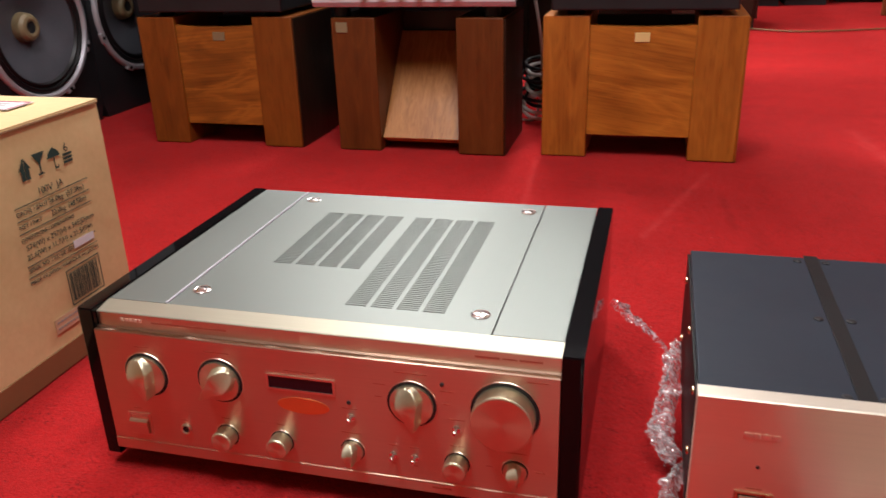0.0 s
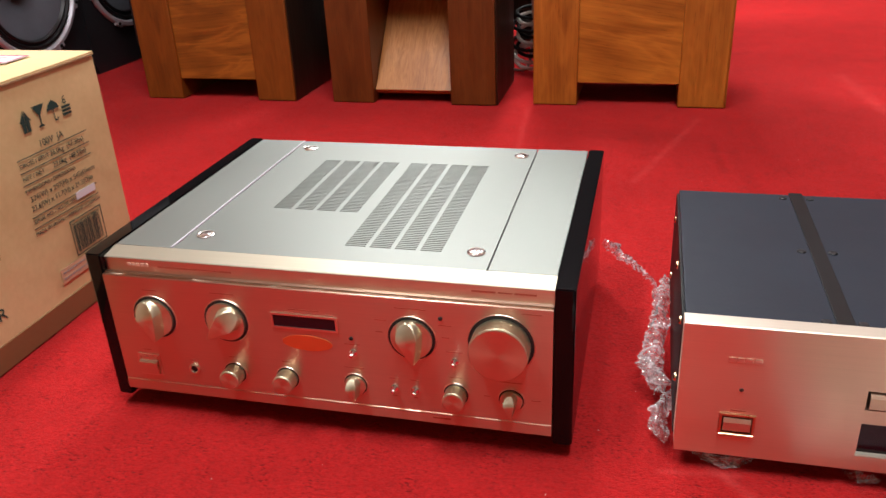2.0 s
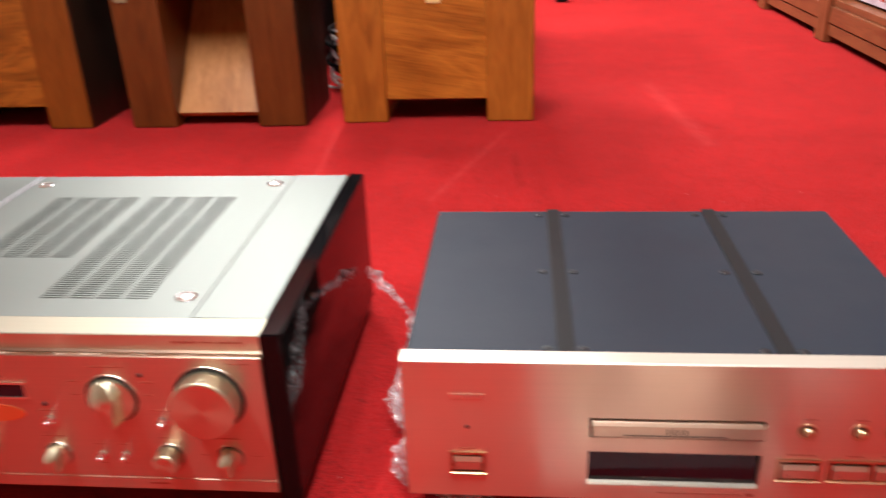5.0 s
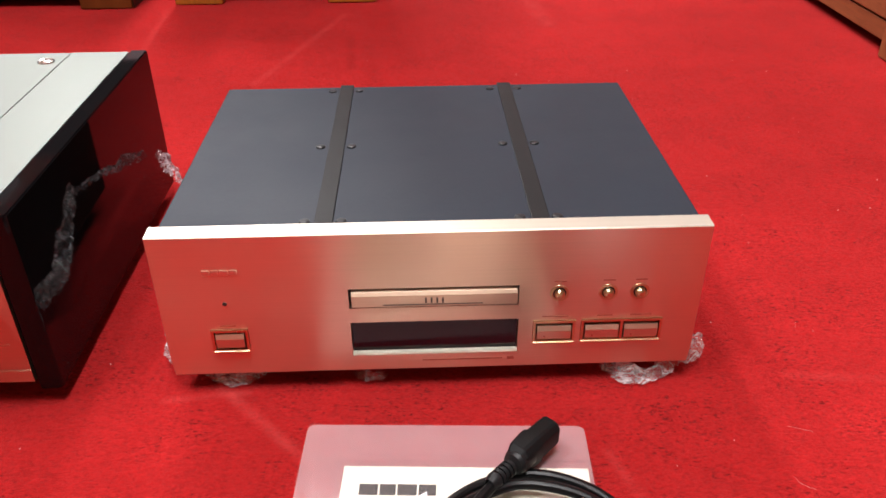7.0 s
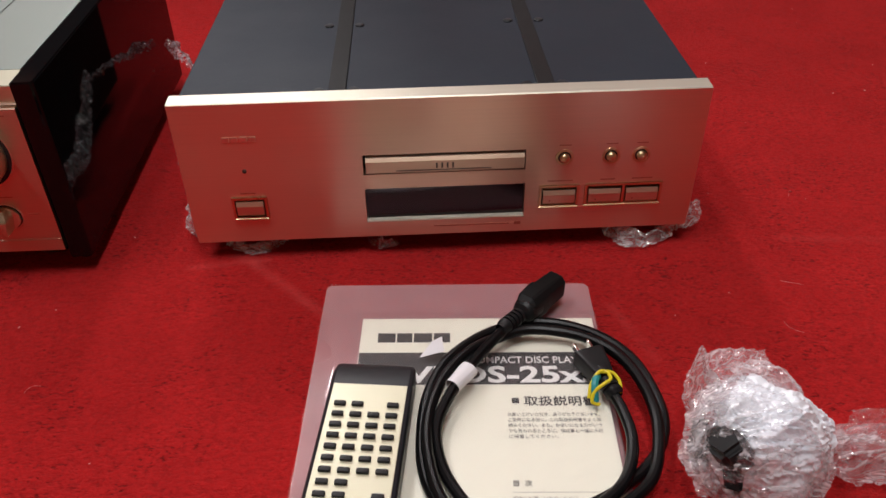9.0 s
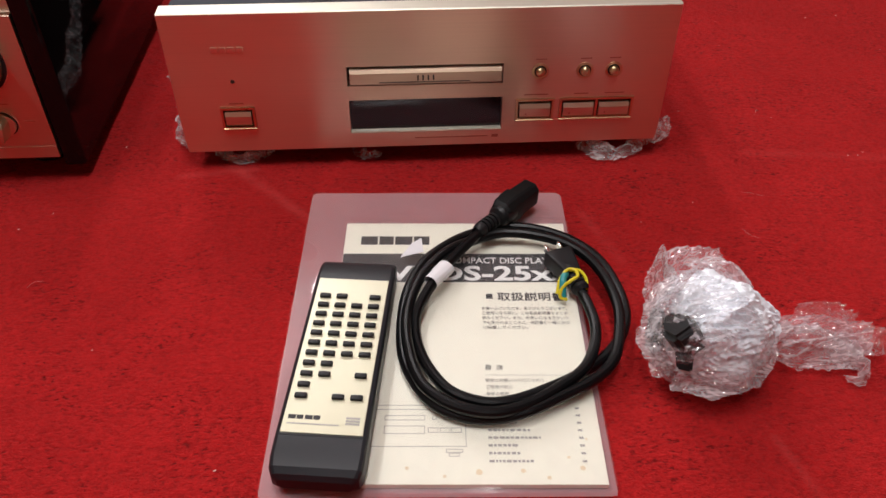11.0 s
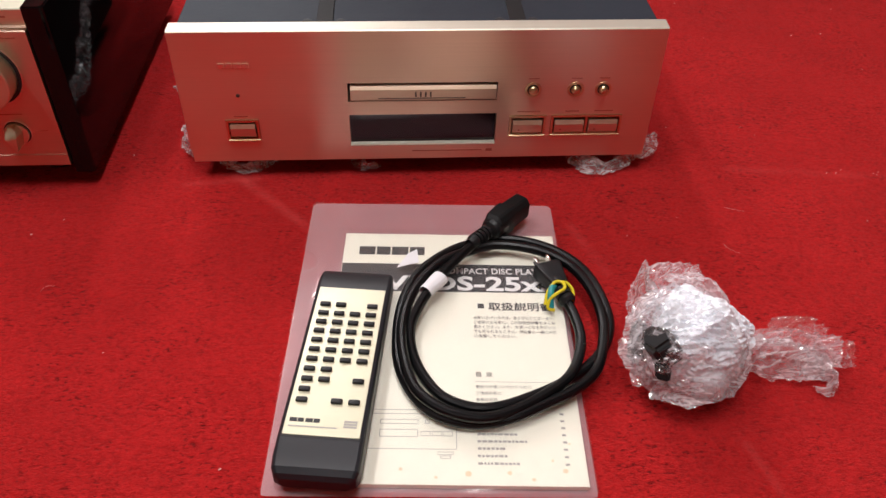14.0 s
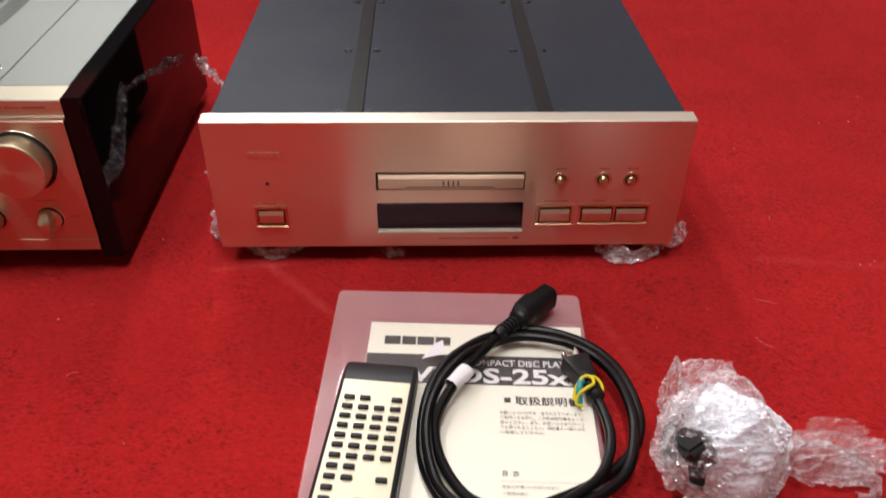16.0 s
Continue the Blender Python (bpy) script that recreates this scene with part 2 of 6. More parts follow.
def carpet_material():
    """Short velvety pile: soft tonal swaths, patches of parted tufts with painted shadows, trodden creases coloured
    paler where they catch the light.
    """
    m, nt, b, _ = nodes_of("red_carpet")
    v = coords(nt)
    nap, patch = noise_tex(nt, v, 2.3, 3, 0.6, 0.5), noise_tex(nt, v, 11, 3, 0.6, 0.6)
    brush = noise_tex(nt, coords(nt, (5.0, 13.0, 1.0), 12), 1.0, 3, 0.6, 1.2)
    swath = noise_tex(nt, coords(nt, (2.0, 4.0, 1.0), 62), 1.0, 1, 0.4, 0.5)
    tuft = noise_tex(nt, coords(nt, (0.55, 1.3, 1.0), 8), 400, 2, 0.5, 0.4)
    tuft2 = noise_tex(nt, coords(nt, (0.9, 1.3, 1.0), -30), 260, 2, 0.5, 0.7)
    hair = noise_tex(nt, coords(nt, (1.0, 2.2, 1.0)), 620, 2, 0.6)
    c = ramp(nt, nap, [(0.3, (0.404, 0.0095, 0.0105)), (0.7, (0.496, 0.0127, 0.0136))])
    c = mixed(nt, 0.34, c, ramp(nt, patch, [(0.3, (0.338, 0.0075, 0.0081)), (0.7, (0.559, 0.0158, 0.0165))]))
    c = mixed(nt, 0.10, c, ramp(nt, brush, [(0.35, (0.353, 0.0079, 0.0084)), (0.7, (0.568, 0.0168, 0.0174))]))
    c = mixed(nt, 0.5, c, ramp(nt, swath, [(0.40, (0.86, 0.84, 0.84)), (0.46, (1.0, 1.0, 1.0)), (0.60, (1.0, 1.0, 1.0)), (0.64, (1.10, 1.20, 1.20))]), "MULTIPLY")
    # an even grain of tuft shading, and clumps with painted shadows where the tufts part
    grain = ramp(nt, tuft2, [(0.30, (0.66, 0.62, 0.62)), (0.48, (1.0, 1.0, 1.0)), (0.70, (1.22, 1.32, 1.32))])
    c = mixed(nt, 0.8, c, mixed(nt, 1.0, c, grain, "MULTIPLY"))
    clump = ramp(nt, noise_tex(nt, v, 15, 4, 0.6, 0.8), [(0.44, (0.12, 0.12, 0.12)), (0.60, (1.0, 1.0, 1.0))])
    gaps = ramp(nt, tuft, [(0.34, (0.28, 0.25, 0.25)), (0.43, (1.0, 1.0, 1.0)), (0.60, (1.0, 1.0, 1.0)), (0.70, (1.22, 1.35, 1.35))])
    c = mixed(nt, clump, c, mixed(nt, 1.0, c, gaps, "MULTIPLY"))
    c = mixed(nt, 0.12, c, ramp(nt, hair, [(0.32, (0.260, 0.0057, 0.0060)), (0.68, (0.620, 0.0190, 0.0187))]))
    # trodden creases, mixed in as paler lines
    pos = nt.nodes.new("ShaderNodeTexCoord").outputs["Object"]
    uneven = span(nt, noise_tex(nt, v, 28, 3, 0.6), 0.2, 1.0)
    for a, e, width, much in (((-0.309, 1.20), (-0.285, 0.86), 0.012, 0.17), ((0.067, 1.15), (-0.055, 0.75), 0.013, 0.19), ((0.030, 0.01), (0.114, -0.079), 0.009, 0.23),
                              ((0.357, -0.086), (0.378, -0.150), 0.008, 0.20), ((0.442, -0.330), (0.454, -0.372), 0.006, 0.28), ((0.535, 0.0), (0.72, -0.020), 0.010, 0.14),
                              ((0.426, 1.58), (0.476, 1.06), 0.030, 0.15), ((-0.01, -0.010), (0.060, -0.004), 0.007, 0.17)):
        fac = times(nt, times(nt, streak(nt, pos, a, e, width), uneven), much)
        c = mixed(nt, fac, c, (0.90, 0.130, 0.120))
    # two darker streaks, multiplied into the red
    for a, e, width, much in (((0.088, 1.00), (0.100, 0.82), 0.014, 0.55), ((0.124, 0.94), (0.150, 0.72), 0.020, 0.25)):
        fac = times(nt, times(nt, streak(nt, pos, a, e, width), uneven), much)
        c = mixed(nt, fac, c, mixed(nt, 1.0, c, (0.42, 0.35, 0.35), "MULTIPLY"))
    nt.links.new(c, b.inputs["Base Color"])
    b.inputs["Roughness"].default_value, b.inputs["Specular IOR Level"].default_value = 0.95, 0.1
    b.inputs["Sheen Weight"].default_value, b.inputs["Sheen Roughness"].default_value = 0.12, 0.5
    b.inputs["Sheen Tint"].default_value = (1.0, 0.25, 0.25, 1)
    relief = mixed(nt, 0.35, mixed(nt, 0.5, tuft, tuft2), hair)
    bumped(nt, b, relief, 1.0, 0.0060)
    return m


def cardboard_material():
    """Creased brown kraft board with soft dents, faint corrugation and worn patches."""
    m, nt, b, _ = nodes_of("tan_cardboard")
    v = coords(nt)
    worn, dents, fibre = noise_tex(nt, v, 5, 4), noise_tex(nt, v, 11, 2, 0.5), noise_tex(nt, v, 120, 3)
    c = ramp(nt, worn, [(0.3, (0.66, 0.480, 0.235)), (0.7, (0.76, 0.575, 0.300))])
    c = mixed(nt, 0.15, c, ramp(nt, fibre, [(0.3, (0.46, 0.34, 0.16)), (0.7, (0.74, 0.58, 0.31))]))
    nt.links.new(c, b.inputs["Base Color"])
    nt.links.new(span(nt, worn, 0.55, 0.75), b.inputs["Roughness"])
    mx = nt.nodes.new("ShaderNodeMath")
    mx.operation, mx.inputs[1].default_value = "MULTIPLY_ADD", 0.06
    nt.links.new(fibre, mx.inputs[0]), nt.links.new(dents, mx.inputs[2])
    bumped(nt, b, mx.outputs[0], 0.5, 0.006)
    return m


CARPET = carpet_material()
WALL = surface("warm_wall_paint", (0.30, 0.23, 0.17), 0.7, var=0.06, scale=8)
CEILING = surface("ceiling_paint", (0.8, 0.78, 0.74), 0.8, var=0.03, scale=6)
SKIRT = surface("pale_skirting", (0.55, 0.42, 0.30), 0.5)
GOLD_BRUSHED = brushed("champagne_brushed_aluminium", (0.69, 0.520, 0.395), 0.34, 0.82)
GOLD_PANEL = brushed("champagne_front_panel", (0.79, 0.575, 0.440), 0.32, 0.8)
GOLD_EDGE = brushed("champagne_edge", (0.60, 0.565, 0.475), 0.50, 0.3, (0, 1, 0), (6, 500, 6))
STRIP = brushed("pale_gold_strip", (0.46, 0.44, 0.345), 0.50, 0.3, (0, 1, 0), (6, 500, 6))
GOLD_KNOB = surface("turned_champagne_knob", (0.80, 0.70, 0.57), 0.34, 1.0, 0.05, 80)


def turned_metal(name, col, rough, aniso):
    """Metal with fine rings turned round the piece's own axis."""
    m, nt, b, _ = nodes_of(name)
    cloud = noise_tex(nt, coords(nt), 60, 3)
    nt.links.new(ramp(nt, cloud, [(0.3, tuple(c * 0.94 for c in col)), (0.7, col)]), b.inputs["Base Color"])
    b.inputs["Roughness"].default_value, b.inputs["Metallic"].default_value, b.inputs["Anisotropic"].default_value = rough, 1.0, aniso
    t = nt.nodes.new("ShaderNodeTangent")
    t.direction_type, t.axis = "RADIAL", "Z"
    nt.links.new(t.outputs[0], b.inputs["Tangent"])
    return m


CAP = brushed("champagne_button", (0.70, 0.54, 0.40), 0.36, 0.6)
TURNED = turned_metal("ring_turned_champagne", (0.70, 0.68, 0.49), 0.42, 0.45)
SILVER = surface("blasted_silver_lid", (0.205, 0.226, 0.208), 0.50, 1.0, 0.05, 30, 0.0001)
CHROME = surface("chrome", (0.85, 0.85, 0.84), 0.12, 1.0, 0.04)
BRASS = surface("brass_screw", (0.85, 0.66, 0.40), 0.25, 1.0, 0.05)
LACQUER = surface("black_piano_lacquer", (0.004, 0.0035, 0.004), 0.05, 0.0, 0.2, 20, 0, 0.0, 0.015, 0.22)
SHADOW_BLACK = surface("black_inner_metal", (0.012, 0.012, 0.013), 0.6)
SLATE = surface("slate_grey_lid_paint", (0.0125, 0.018, 0.028), 0.52, 0.1, 0.08, 60, 0.00015, 0, 0.05, 0.22)
STRAP = surface("black_strap_paint", (0.006, 0.006, 0.0065), 0.50, 0.0, 0.12, 40, 0, 0, 0.05, 0.18)
PLASTIC = surface("black_plastic", (0.008, 0.008, 0.009), 0.42, 0, 0.15, 60, 0.0001, 0, 0.05, 0.3)
CHARCOAL = surface("charcoal_plastic", (0.014, 0.0145, 0.018), 0.40, 0, 0.12, 60, 0.0001, 0, 0.05, 0.35)
RUBBER = surface("black_cable_sheath", (0.0025, 0.0025, 0.003), 0.34, 0, 0.2, 80, 0, 0, 0.05, 0.22)
MATT_RUBBER = surface("matt_black_moulding", (0.005, 0.005, 0.0055), 0.55, 0, 0.15, 60, 0.0001, 0, 0.05, 0.2)
DISPLAY = surface("dark_display_window", (0.012, 0.007, 0.012), 0.10, 0, 0.1)
INK = surface("dark_ink", (0.05, 0.035, 0.03), 0.6)
RED_INK = surface("faint_brown_print", (0.44, 0.18, 0.125), 0.40, 0.7)
BLACK_INK = surface("black_ink", (0.018, 0.018, 0.019), 0.55)
GREY_INK = surface("grey_ink", (0.33, 0.32, 0.30), 0.6)
GREEN_INK = surface("green_black_carton_ink", (0.014, 0.045, 0.038), 0.7)
WHITE_PRINT = surface("white_print", (0.82, 0.82, 0.80), 0.5, var=0.03)
EMBOSS = surface("pale_logo_metal", (0.80, 0.64, 0.52), 0.5, 0.5, 0.03)
PAPER = surface("cream_paper", (0.83, 0.82, 0.70), 0.55, 0, 0.05, 12)
STAIN = surface("brown_age_spot", (0.74, 0.62, 0.42), 0.6)
LABEL_WHITE = surface("white_label", (0.75, 0.74, 0.76), 0.5, 0, 0.04)
LABEL_PINK = surface("magenta_label_edge", (0.40, 0.06, 0.10), 0.5, 0, 0.04)
CREAM_PANEL = surface("pale_gold_remote_panel", (0.60, 0.575, 0.42), 0.38, 0.25, 0.03, 40)
ORANGE = surface("orange_sticker", (0.84, 0.36, 0.13), 0.32, 0.85, 0.05)
CARDBOARD = cardboard_material()
CARD_EDGE = surface("corrugated_edge", (0.34, 0.22, 0.11), 0.85, 0, 0.25, 300, 0.001)
TAPE = surface("brown_packing_tape", (0.46, 0.31, 0.135), 0.28, 0, 0.10, 30, 0.0004)
BASE_BROWN = surface("dark_brown_base_strip", (0.21, 0.11, 0.050), 0.25, 0, 0.12, 30, 0.0004)
YELLOW_TAPE = surface("crumpled_yellow_tape", (0.80, 0.52, 0.12), 0.18, 0, 0.15, 60, 0.001)
RED_PRINT = surface("red_carton_ink", (0.60, 0.05, 0.02), 0.6)
FILM_LABEL = surface("faded_label", (0.60, 0.42, 0.26), 0.3, 0, 0.08)
BEZEL = surface("gold_bezel", (0.66, 0.50, 0.30), 0.30, 1.0, 0.05, 80)
SCREW = surface("polished_steel_screw", (0.92, 0.92, 0.90), 0.20, 1.0, 0.04)
CLEAR_TAPE = surface("pale_packing_tape", (0.70, 0.50, 0.20), 0.16, 0, 0.05)
OAK_UP = wood("honey_oak_upright", (0.185, 0.048, 0.0060), (0.360, 0.112, 0.0130), (0.490, 0.168, 0.0220), 2)
OAK_ACROSS = wood("honey_oak_across", (0.168, 0.044, 0.0048), (0.399, 0.124, 0.0137), (0.588, 0.209, 0.0262), 0, 0.4, 6.0, 1.0, -9.0, 1.0)
CHERRY_UP = wood("cherry_upright", (0.103, 0.027, 0.0036), (0.190, 0.052, 0.0060), (0.253, 0.075, 0.0090), 2)
CHERRY_ACROSS = wood("cherry_across", (0.085, 0.024, 0.0036), (0.220, 0.068, 0.0085), (0.430, 0.142, 0.0180), 0, 0.4, 6.5, 1.0, 5.0, 1.0)
BROWN_UP = wood("red_brown_upright", (0.067, 0.016, 0.0028), (0.121, 0.030, 0.0049), (0.161, 0.044, 0.0077), 2)
RAMP_WOOD = wood("pale_walnut_board", (0.190, 0.062, 0.0150), (0.400, 0.160, 0.0420), (0.560, 0.260, 0.0800), 1, 0.38, 12.0, 1.4)
DARK_WOOD = wood("very_dark_wood", (0.0120, 0.0048, 0.0024), (0.0220, 0.0088, 0.0040), (0.0300, 0.0120, 0.0056), 2)
RACK_WOOD = wood("mahogany_rack", (0.10, 0.026, 0.012), (0.20, 0.060, 0.022), (0.27, 0.090, 0.034), 1)
RACK_POST = wood("mahogany_post", (0.12, 0.034, 0.014), (0.23, 0.072, 0.026), (0.30, 0.105, 0.038), 2)
BLACK_CABINET = surface("black_cabinet_vinyl", (0.010, 0.010, 0.012), 0.5, 0, 0.2, 90, 0.0003)
CONE = surface("grey_paper_cone", (0.075, 0.080, 0.095), 0.55, 0, 0.25, 60, 0.0008)
BADGE = surface("gold_badge", (0.85, 0.66, 0.28), 0.42, 0.2, 0.1)
BASKET = surface("cast_grey_basket", (0.46, 0.46, 0.50), 0.45, 0.4, 0.15, 50, 0.0005)
DUSTCAP = surface("amber_dust_cap", (0.22, 0.17, 0.09), 0.5, 0, 0.15, 60)
STEEL_PANEL = surface("pale_steel_panel", (0.62, 0.60, 0.66), 0.34, 0.15, 0.04)
YELLOW = surface("yellow_wire", (0.75, 0.62, 0.02), 0.4)
TEAL = surface("teal_tie", (0.02, 0.28, 0.30), 0.4)
WHITE_CABLE = surface("white_cable_sheath", (0.62, 0.60, 0.56), 0.45)
LINT = surface("white_lint", (0.75, 0.48, 0.42), 0.8)
FOAM = surface("white_foam_wrap", (0.89, 0.925, 1.0), 0.35, 0, 0.04, 60, 0.0020)
WRAP = film("clear_wrap", 0.93, 0.08, (0.95, 0.96, 1.0), 0.10, 0.05, True, 170, 0.3)
WRAP_THICK = film("layered_clear_wrap", 0.76, 0.09, (1.0, 0.99, 1.0), 0.14, 0.16, True, 95, 0.7)
WRAP_MILKY = film("whitened_layered_wrap", 0.91, 0.08, (0.98, 0.96, 1.0), 0.07, 0.10, True, 95, 0.6)
WRAP_EAR = film("loose_clear_wrap", 0.74, 0.08, (1.0, 0.97, 1.0), 0.06, 0.14, True, 95, 0.60)
FOLDER = film("milky_folder_sheet", 0.62, 0.25, (1.0, 0.80, 0.85), 0.0, 0.02)
FOLDER_TOP = film("clear_folder_sheet", 0.92, 0.12, (0.96, 0.90, 0.92), 0.01, 0.02)


# ---- building helpers ----
def world_of(ob):
    m = Matrix.Identity(4)
    while ob:
        m = ob.matrix_basis @ m
        ob = ob.parent
    return m


def thing(name, at, label, category, group="", turn=0.0, kind=""):
    ob = new(name)
    ob.empty_display_size = 0.02
    ob.matrix_basis = pose(*at, 0, 0, turn)
    return tagged(ob, label, category, group, kind)


def part(name, bm, material, parent=None, label="", local=False, smooth=True, sharp=20):
    """One mesh object under a thing or a part. local: the mesh is given in the thing's own axes."""
    if parent and not local:
        bm.transform(world_of(parent).inverted())
    me = bpy.data.meshes.new(name)
    bm.normal_update()
    bm.to_mesh(me)
    bm.free()
    me.materials.append(material)
    if smooth:
        me.shade_smooth()
        me.set_sharp_from_angle(angle=radians(sharp))
    ob = new(name, me)
    if parent:
        ob.parent = parent
    if label:
        tagged(ob, label)
    return ob


def again(name, ob, parent, m):
    """Another part on the same mesh, moved by m in the thing's own axes."""
    o = new(name, ob.data)
    o.parent = parent
    o.matrix_basis = m
    return o


def box(x0, y0, z0, x1, y1, z1, bevel=0.0, seg=2, bm=None):
    own = bmesh.new()
    bmesh.ops.create_cube(own, size=1.0, matrix=Matrix.LocRotScale(((x0 + x1) / 2, (y0 + y1) / 2, (z0 + z1) / 2), None, (x1 - x0, y1 - y0, z1 - z0)))
    if bevel:
        bmesh.ops.bevel(own, geom=own.edges[:], offset=bevel, segments=seg, profile=0.5, affect="EDGES")
    return join(bm, own)


def join(bm, own, m=None):
    if m is not None:
        own.transform(m)
    if bm is None:
        return own
    me = bpy.data.meshes.new("tmp")
    own.to_mesh(me)
    own.free()
    bm.from_mesh(me)
    bpy.data.meshes.remove(me)
    return bm


def lathe(profile, m=None, seg=40, bm=None):
    """Turns a profile of (radius, height) about z."""
    own = bmesh.new()
    rings = []
    for r, h in profile:
        if r < 1e-6:
            rings.append([own.verts.new((0, 0, h))])
        else:
            rings.append([own.verts.new((r * math.cos(2 * math.pi * i / seg), r * math.sin(2 * math.pi * i / seg), h)) for i in range(seg)])
    for a, b in zip(rings, rings[1:]):
        for i in range(seg):
            j = (i + 1) % seg
            if len(a) == 1 and len(b) > 1:
                own.faces.new((a[0], b[i], b[j]))
            elif len(b) == 1 and len(a) > 1:
                own.faces.new((a[i], a[j], b[0]))
            elif len(a) > 1:
                own.faces.new((a[i], a[j], b[j], b[i]))
    bmesh.ops.recalc_face_normals(own, faces=own.faces[:])
    return join(bm, own, m)


def extrude_profile(pts, x0, x1, bm=None):
    """A closed (y, z) outline drawn out along x."""
    own = bmesh.new()
    a = [own.verts.new((x0, y, z)) for y, z in pts]
    b = [own.verts.new((x1, y, z)) for y, z in pts]
    own.faces.new(a), own.faces.new(list(reversed(b)))
    for i in range(len(pts)):
        j = (i + 1) % len(pts)
        own.faces.new((a[i], b[i], b[j], a[j]))
    bmesh.ops.recalc_face_normals(own, faces=own.faces[:])
    return join(bm, own)


def prism(outline, depth, m=None, bm=None):
    """A flat outline in x and y, thickened along z from 0 to depth."""
    own = bmesh.new()
    a = [own.verts.new((x, y, 0)) for x, y in outline]
    b = [own.verts.new((x, y, depth)) for x, y in outline]
    own.faces.new(list(reversed(a))), own.faces.new(b)
    for i in range(len(outline)):
        j = (i + 1) % len(outline)
        own.faces.new((a[i], a[j], b[j], b[i]))
    bmesh.ops.recalc_face_normals(own, faces=own.faces[:])
    return join(bm, own, m)


def smooth_path(pts, steps=8):
    pts = [Vector(p) for p in pts]
    ext = [2 * pts[0] - pts[1]] + pts + [2 * pts[-1] - pts[-2]]
    out = []
    for p0, p1, p2, p3 in zip(ext, ext[1:], ext[2:], ext[3:]):
        for k in range(steps):
            t = k / steps
            out.append(0.5 * (2 * p1 + (p2 - p0) * t + (2 * p0 - 5 * p1 + 4 * p2 - p3) * t * t + (3 * p1 - p0 - 3 * p2 + p3) * t ** 3))
    return out + [pts[-1]]


def tube(pts, r, seg=10, steps=8, bm=None):
    path = smooth_path(pts, steps)
    own = bmesh.new()
    side = None
    rings = []
    for i, p in enumerate(path):
        d = (path[min(i + 1, len(path) - 1)] - path[max(i - 1, 0)]).normalized()
        side = (side - d * side.dot(d)).normalized() if side else d.orthogonal().normalized()
        up = d.cross(side)
        rings.append([own.verts.new(p + r * (math.cos(a) * side + math.sin(a) * up)) for a in (2 * math.pi * k / seg for k in range(seg))])
    for a, b in zip(rings, rings[1:]):
        for i in range(seg):
            own.faces.new((a[i], a[(i + 1) % seg], b[(i + 1) % seg], b[i]))
    own.faces.new(list(reversed(rings[0]))), own.faces.new(rings[-1])
    return join(bm, own)


def holed_plate(x0, x1, z0, z1, y0, y1, holes, bm=None, rounds=0.0):
    """An upright plate from y0 (front) to y1 with rectangular holes (xa, za, xb, zb) right through it."""
    xs = sorted({x0, x1, *(h[0] for h in holes), *(h[2] for h in holes)})
    zs = sorted({z0, z1, *(h[1] for h in holes), *(h[3] for h in holes)})
    own = bmesh.new()
    verts = {}

    def v(x, y, z):
        key = (round(x, 6), round(y, 6), round(z, 6))
        if key not in verts:
            verts[key] = own.verts.new((x, y, z))
        return verts[key]

    def solid(i, k):
        if not (0 <= i < len(xs) - 1 and 0 <= k < len(zs) - 1):
            return False
        cx, cz = (xs[i] + xs[i + 1]) / 2, (zs[k] + zs[k + 1]) / 2
        return not any(h[0] < cx < h[2] and h[1] < cz < h[3] for h in holes)

    for i in range(len(xs) - 1):
        for k in range(len(zs) - 1):
            if not solid(i, k):
                continue
            xa, xb, za, zb = xs[i], xs[i + 1], zs[k], zs[k + 1]
            own.faces.new((v(xa, y0, za), v(xb, y0, za), v(xb, y0, zb), v(xa, y0, zb)))
            own.faces.new((v(xa, y1, za), v(xa, y1, zb), v(xb, y1, zb), v(xb, y1, za)))
            for di, dk, p, q in ((-1, 0, (xa, za), (xa, zb)), (1, 0, (xb, zb), (xb, za)), (0, -1, (xb, za), (xa, za)), (0, 1, (xa, zb), (xb, zb))):
                if not solid(i + di, k + dk):
                    own.faces.new((v(p[0], y0, p[1]), v(q[0], y0, q[1]), v(q[0], y1, q[1]), v(p[0], y1, p[1])))
    bmesh.ops.recalc_face_normals(own, faces=own.faces[:])
    return join(bm, own)


def lettering(text, size, m, material, parent, name="lettering", align="LEFT", depth=0.0001, wide=1.0, bold=0.0, fit=None):
    """Raised print in the built-in font, laid by m (x along the line, y up the letter). fit: its first and last x."""
    cu = bpy.data.curves.new(name, "FONT")
    cu.body, cu.size, cu.extrude, cu.align_x, cu.resolution_u, cu.offset = text, size, depth, align, 3, bold
    tmp = new(name, cu)
    me = bpy.data.meshes.new_from_object(tmp.evaluated_get(bpy.context.evaluated_depsgraph_get()))
    bpy.data.objects.remove(tmp)
    bpy.data.curves.remove(cu)
    bm = bmesh.new()
    bm.from_mesh(me)
    bpy.data.meshes.remove(me)
    if fit:
        lo, hi = min(v.co.x for v in bm.verts), max(v.co.x for v in bm.verts)
        wide = (fit[1] - fit[0]) / (hi - lo)
        m = m @ Matrix.Translation((fit[0] - lo * wide, 0, 0))
    bm.transform(m @ Matrix.Diagonal((wide, 1, 1, 1)))
    return part(name, bm, material, parent, local=True, smooth=False)


def rumple(p, scale, amount, seed=0.0):
    q = Vector(p) * scale + Vector((seed, seed * 1.7, -seed))
    return noise.noise_vector(q) * amount + noise.noise_vector(q * 2.7) * amount * 0.5


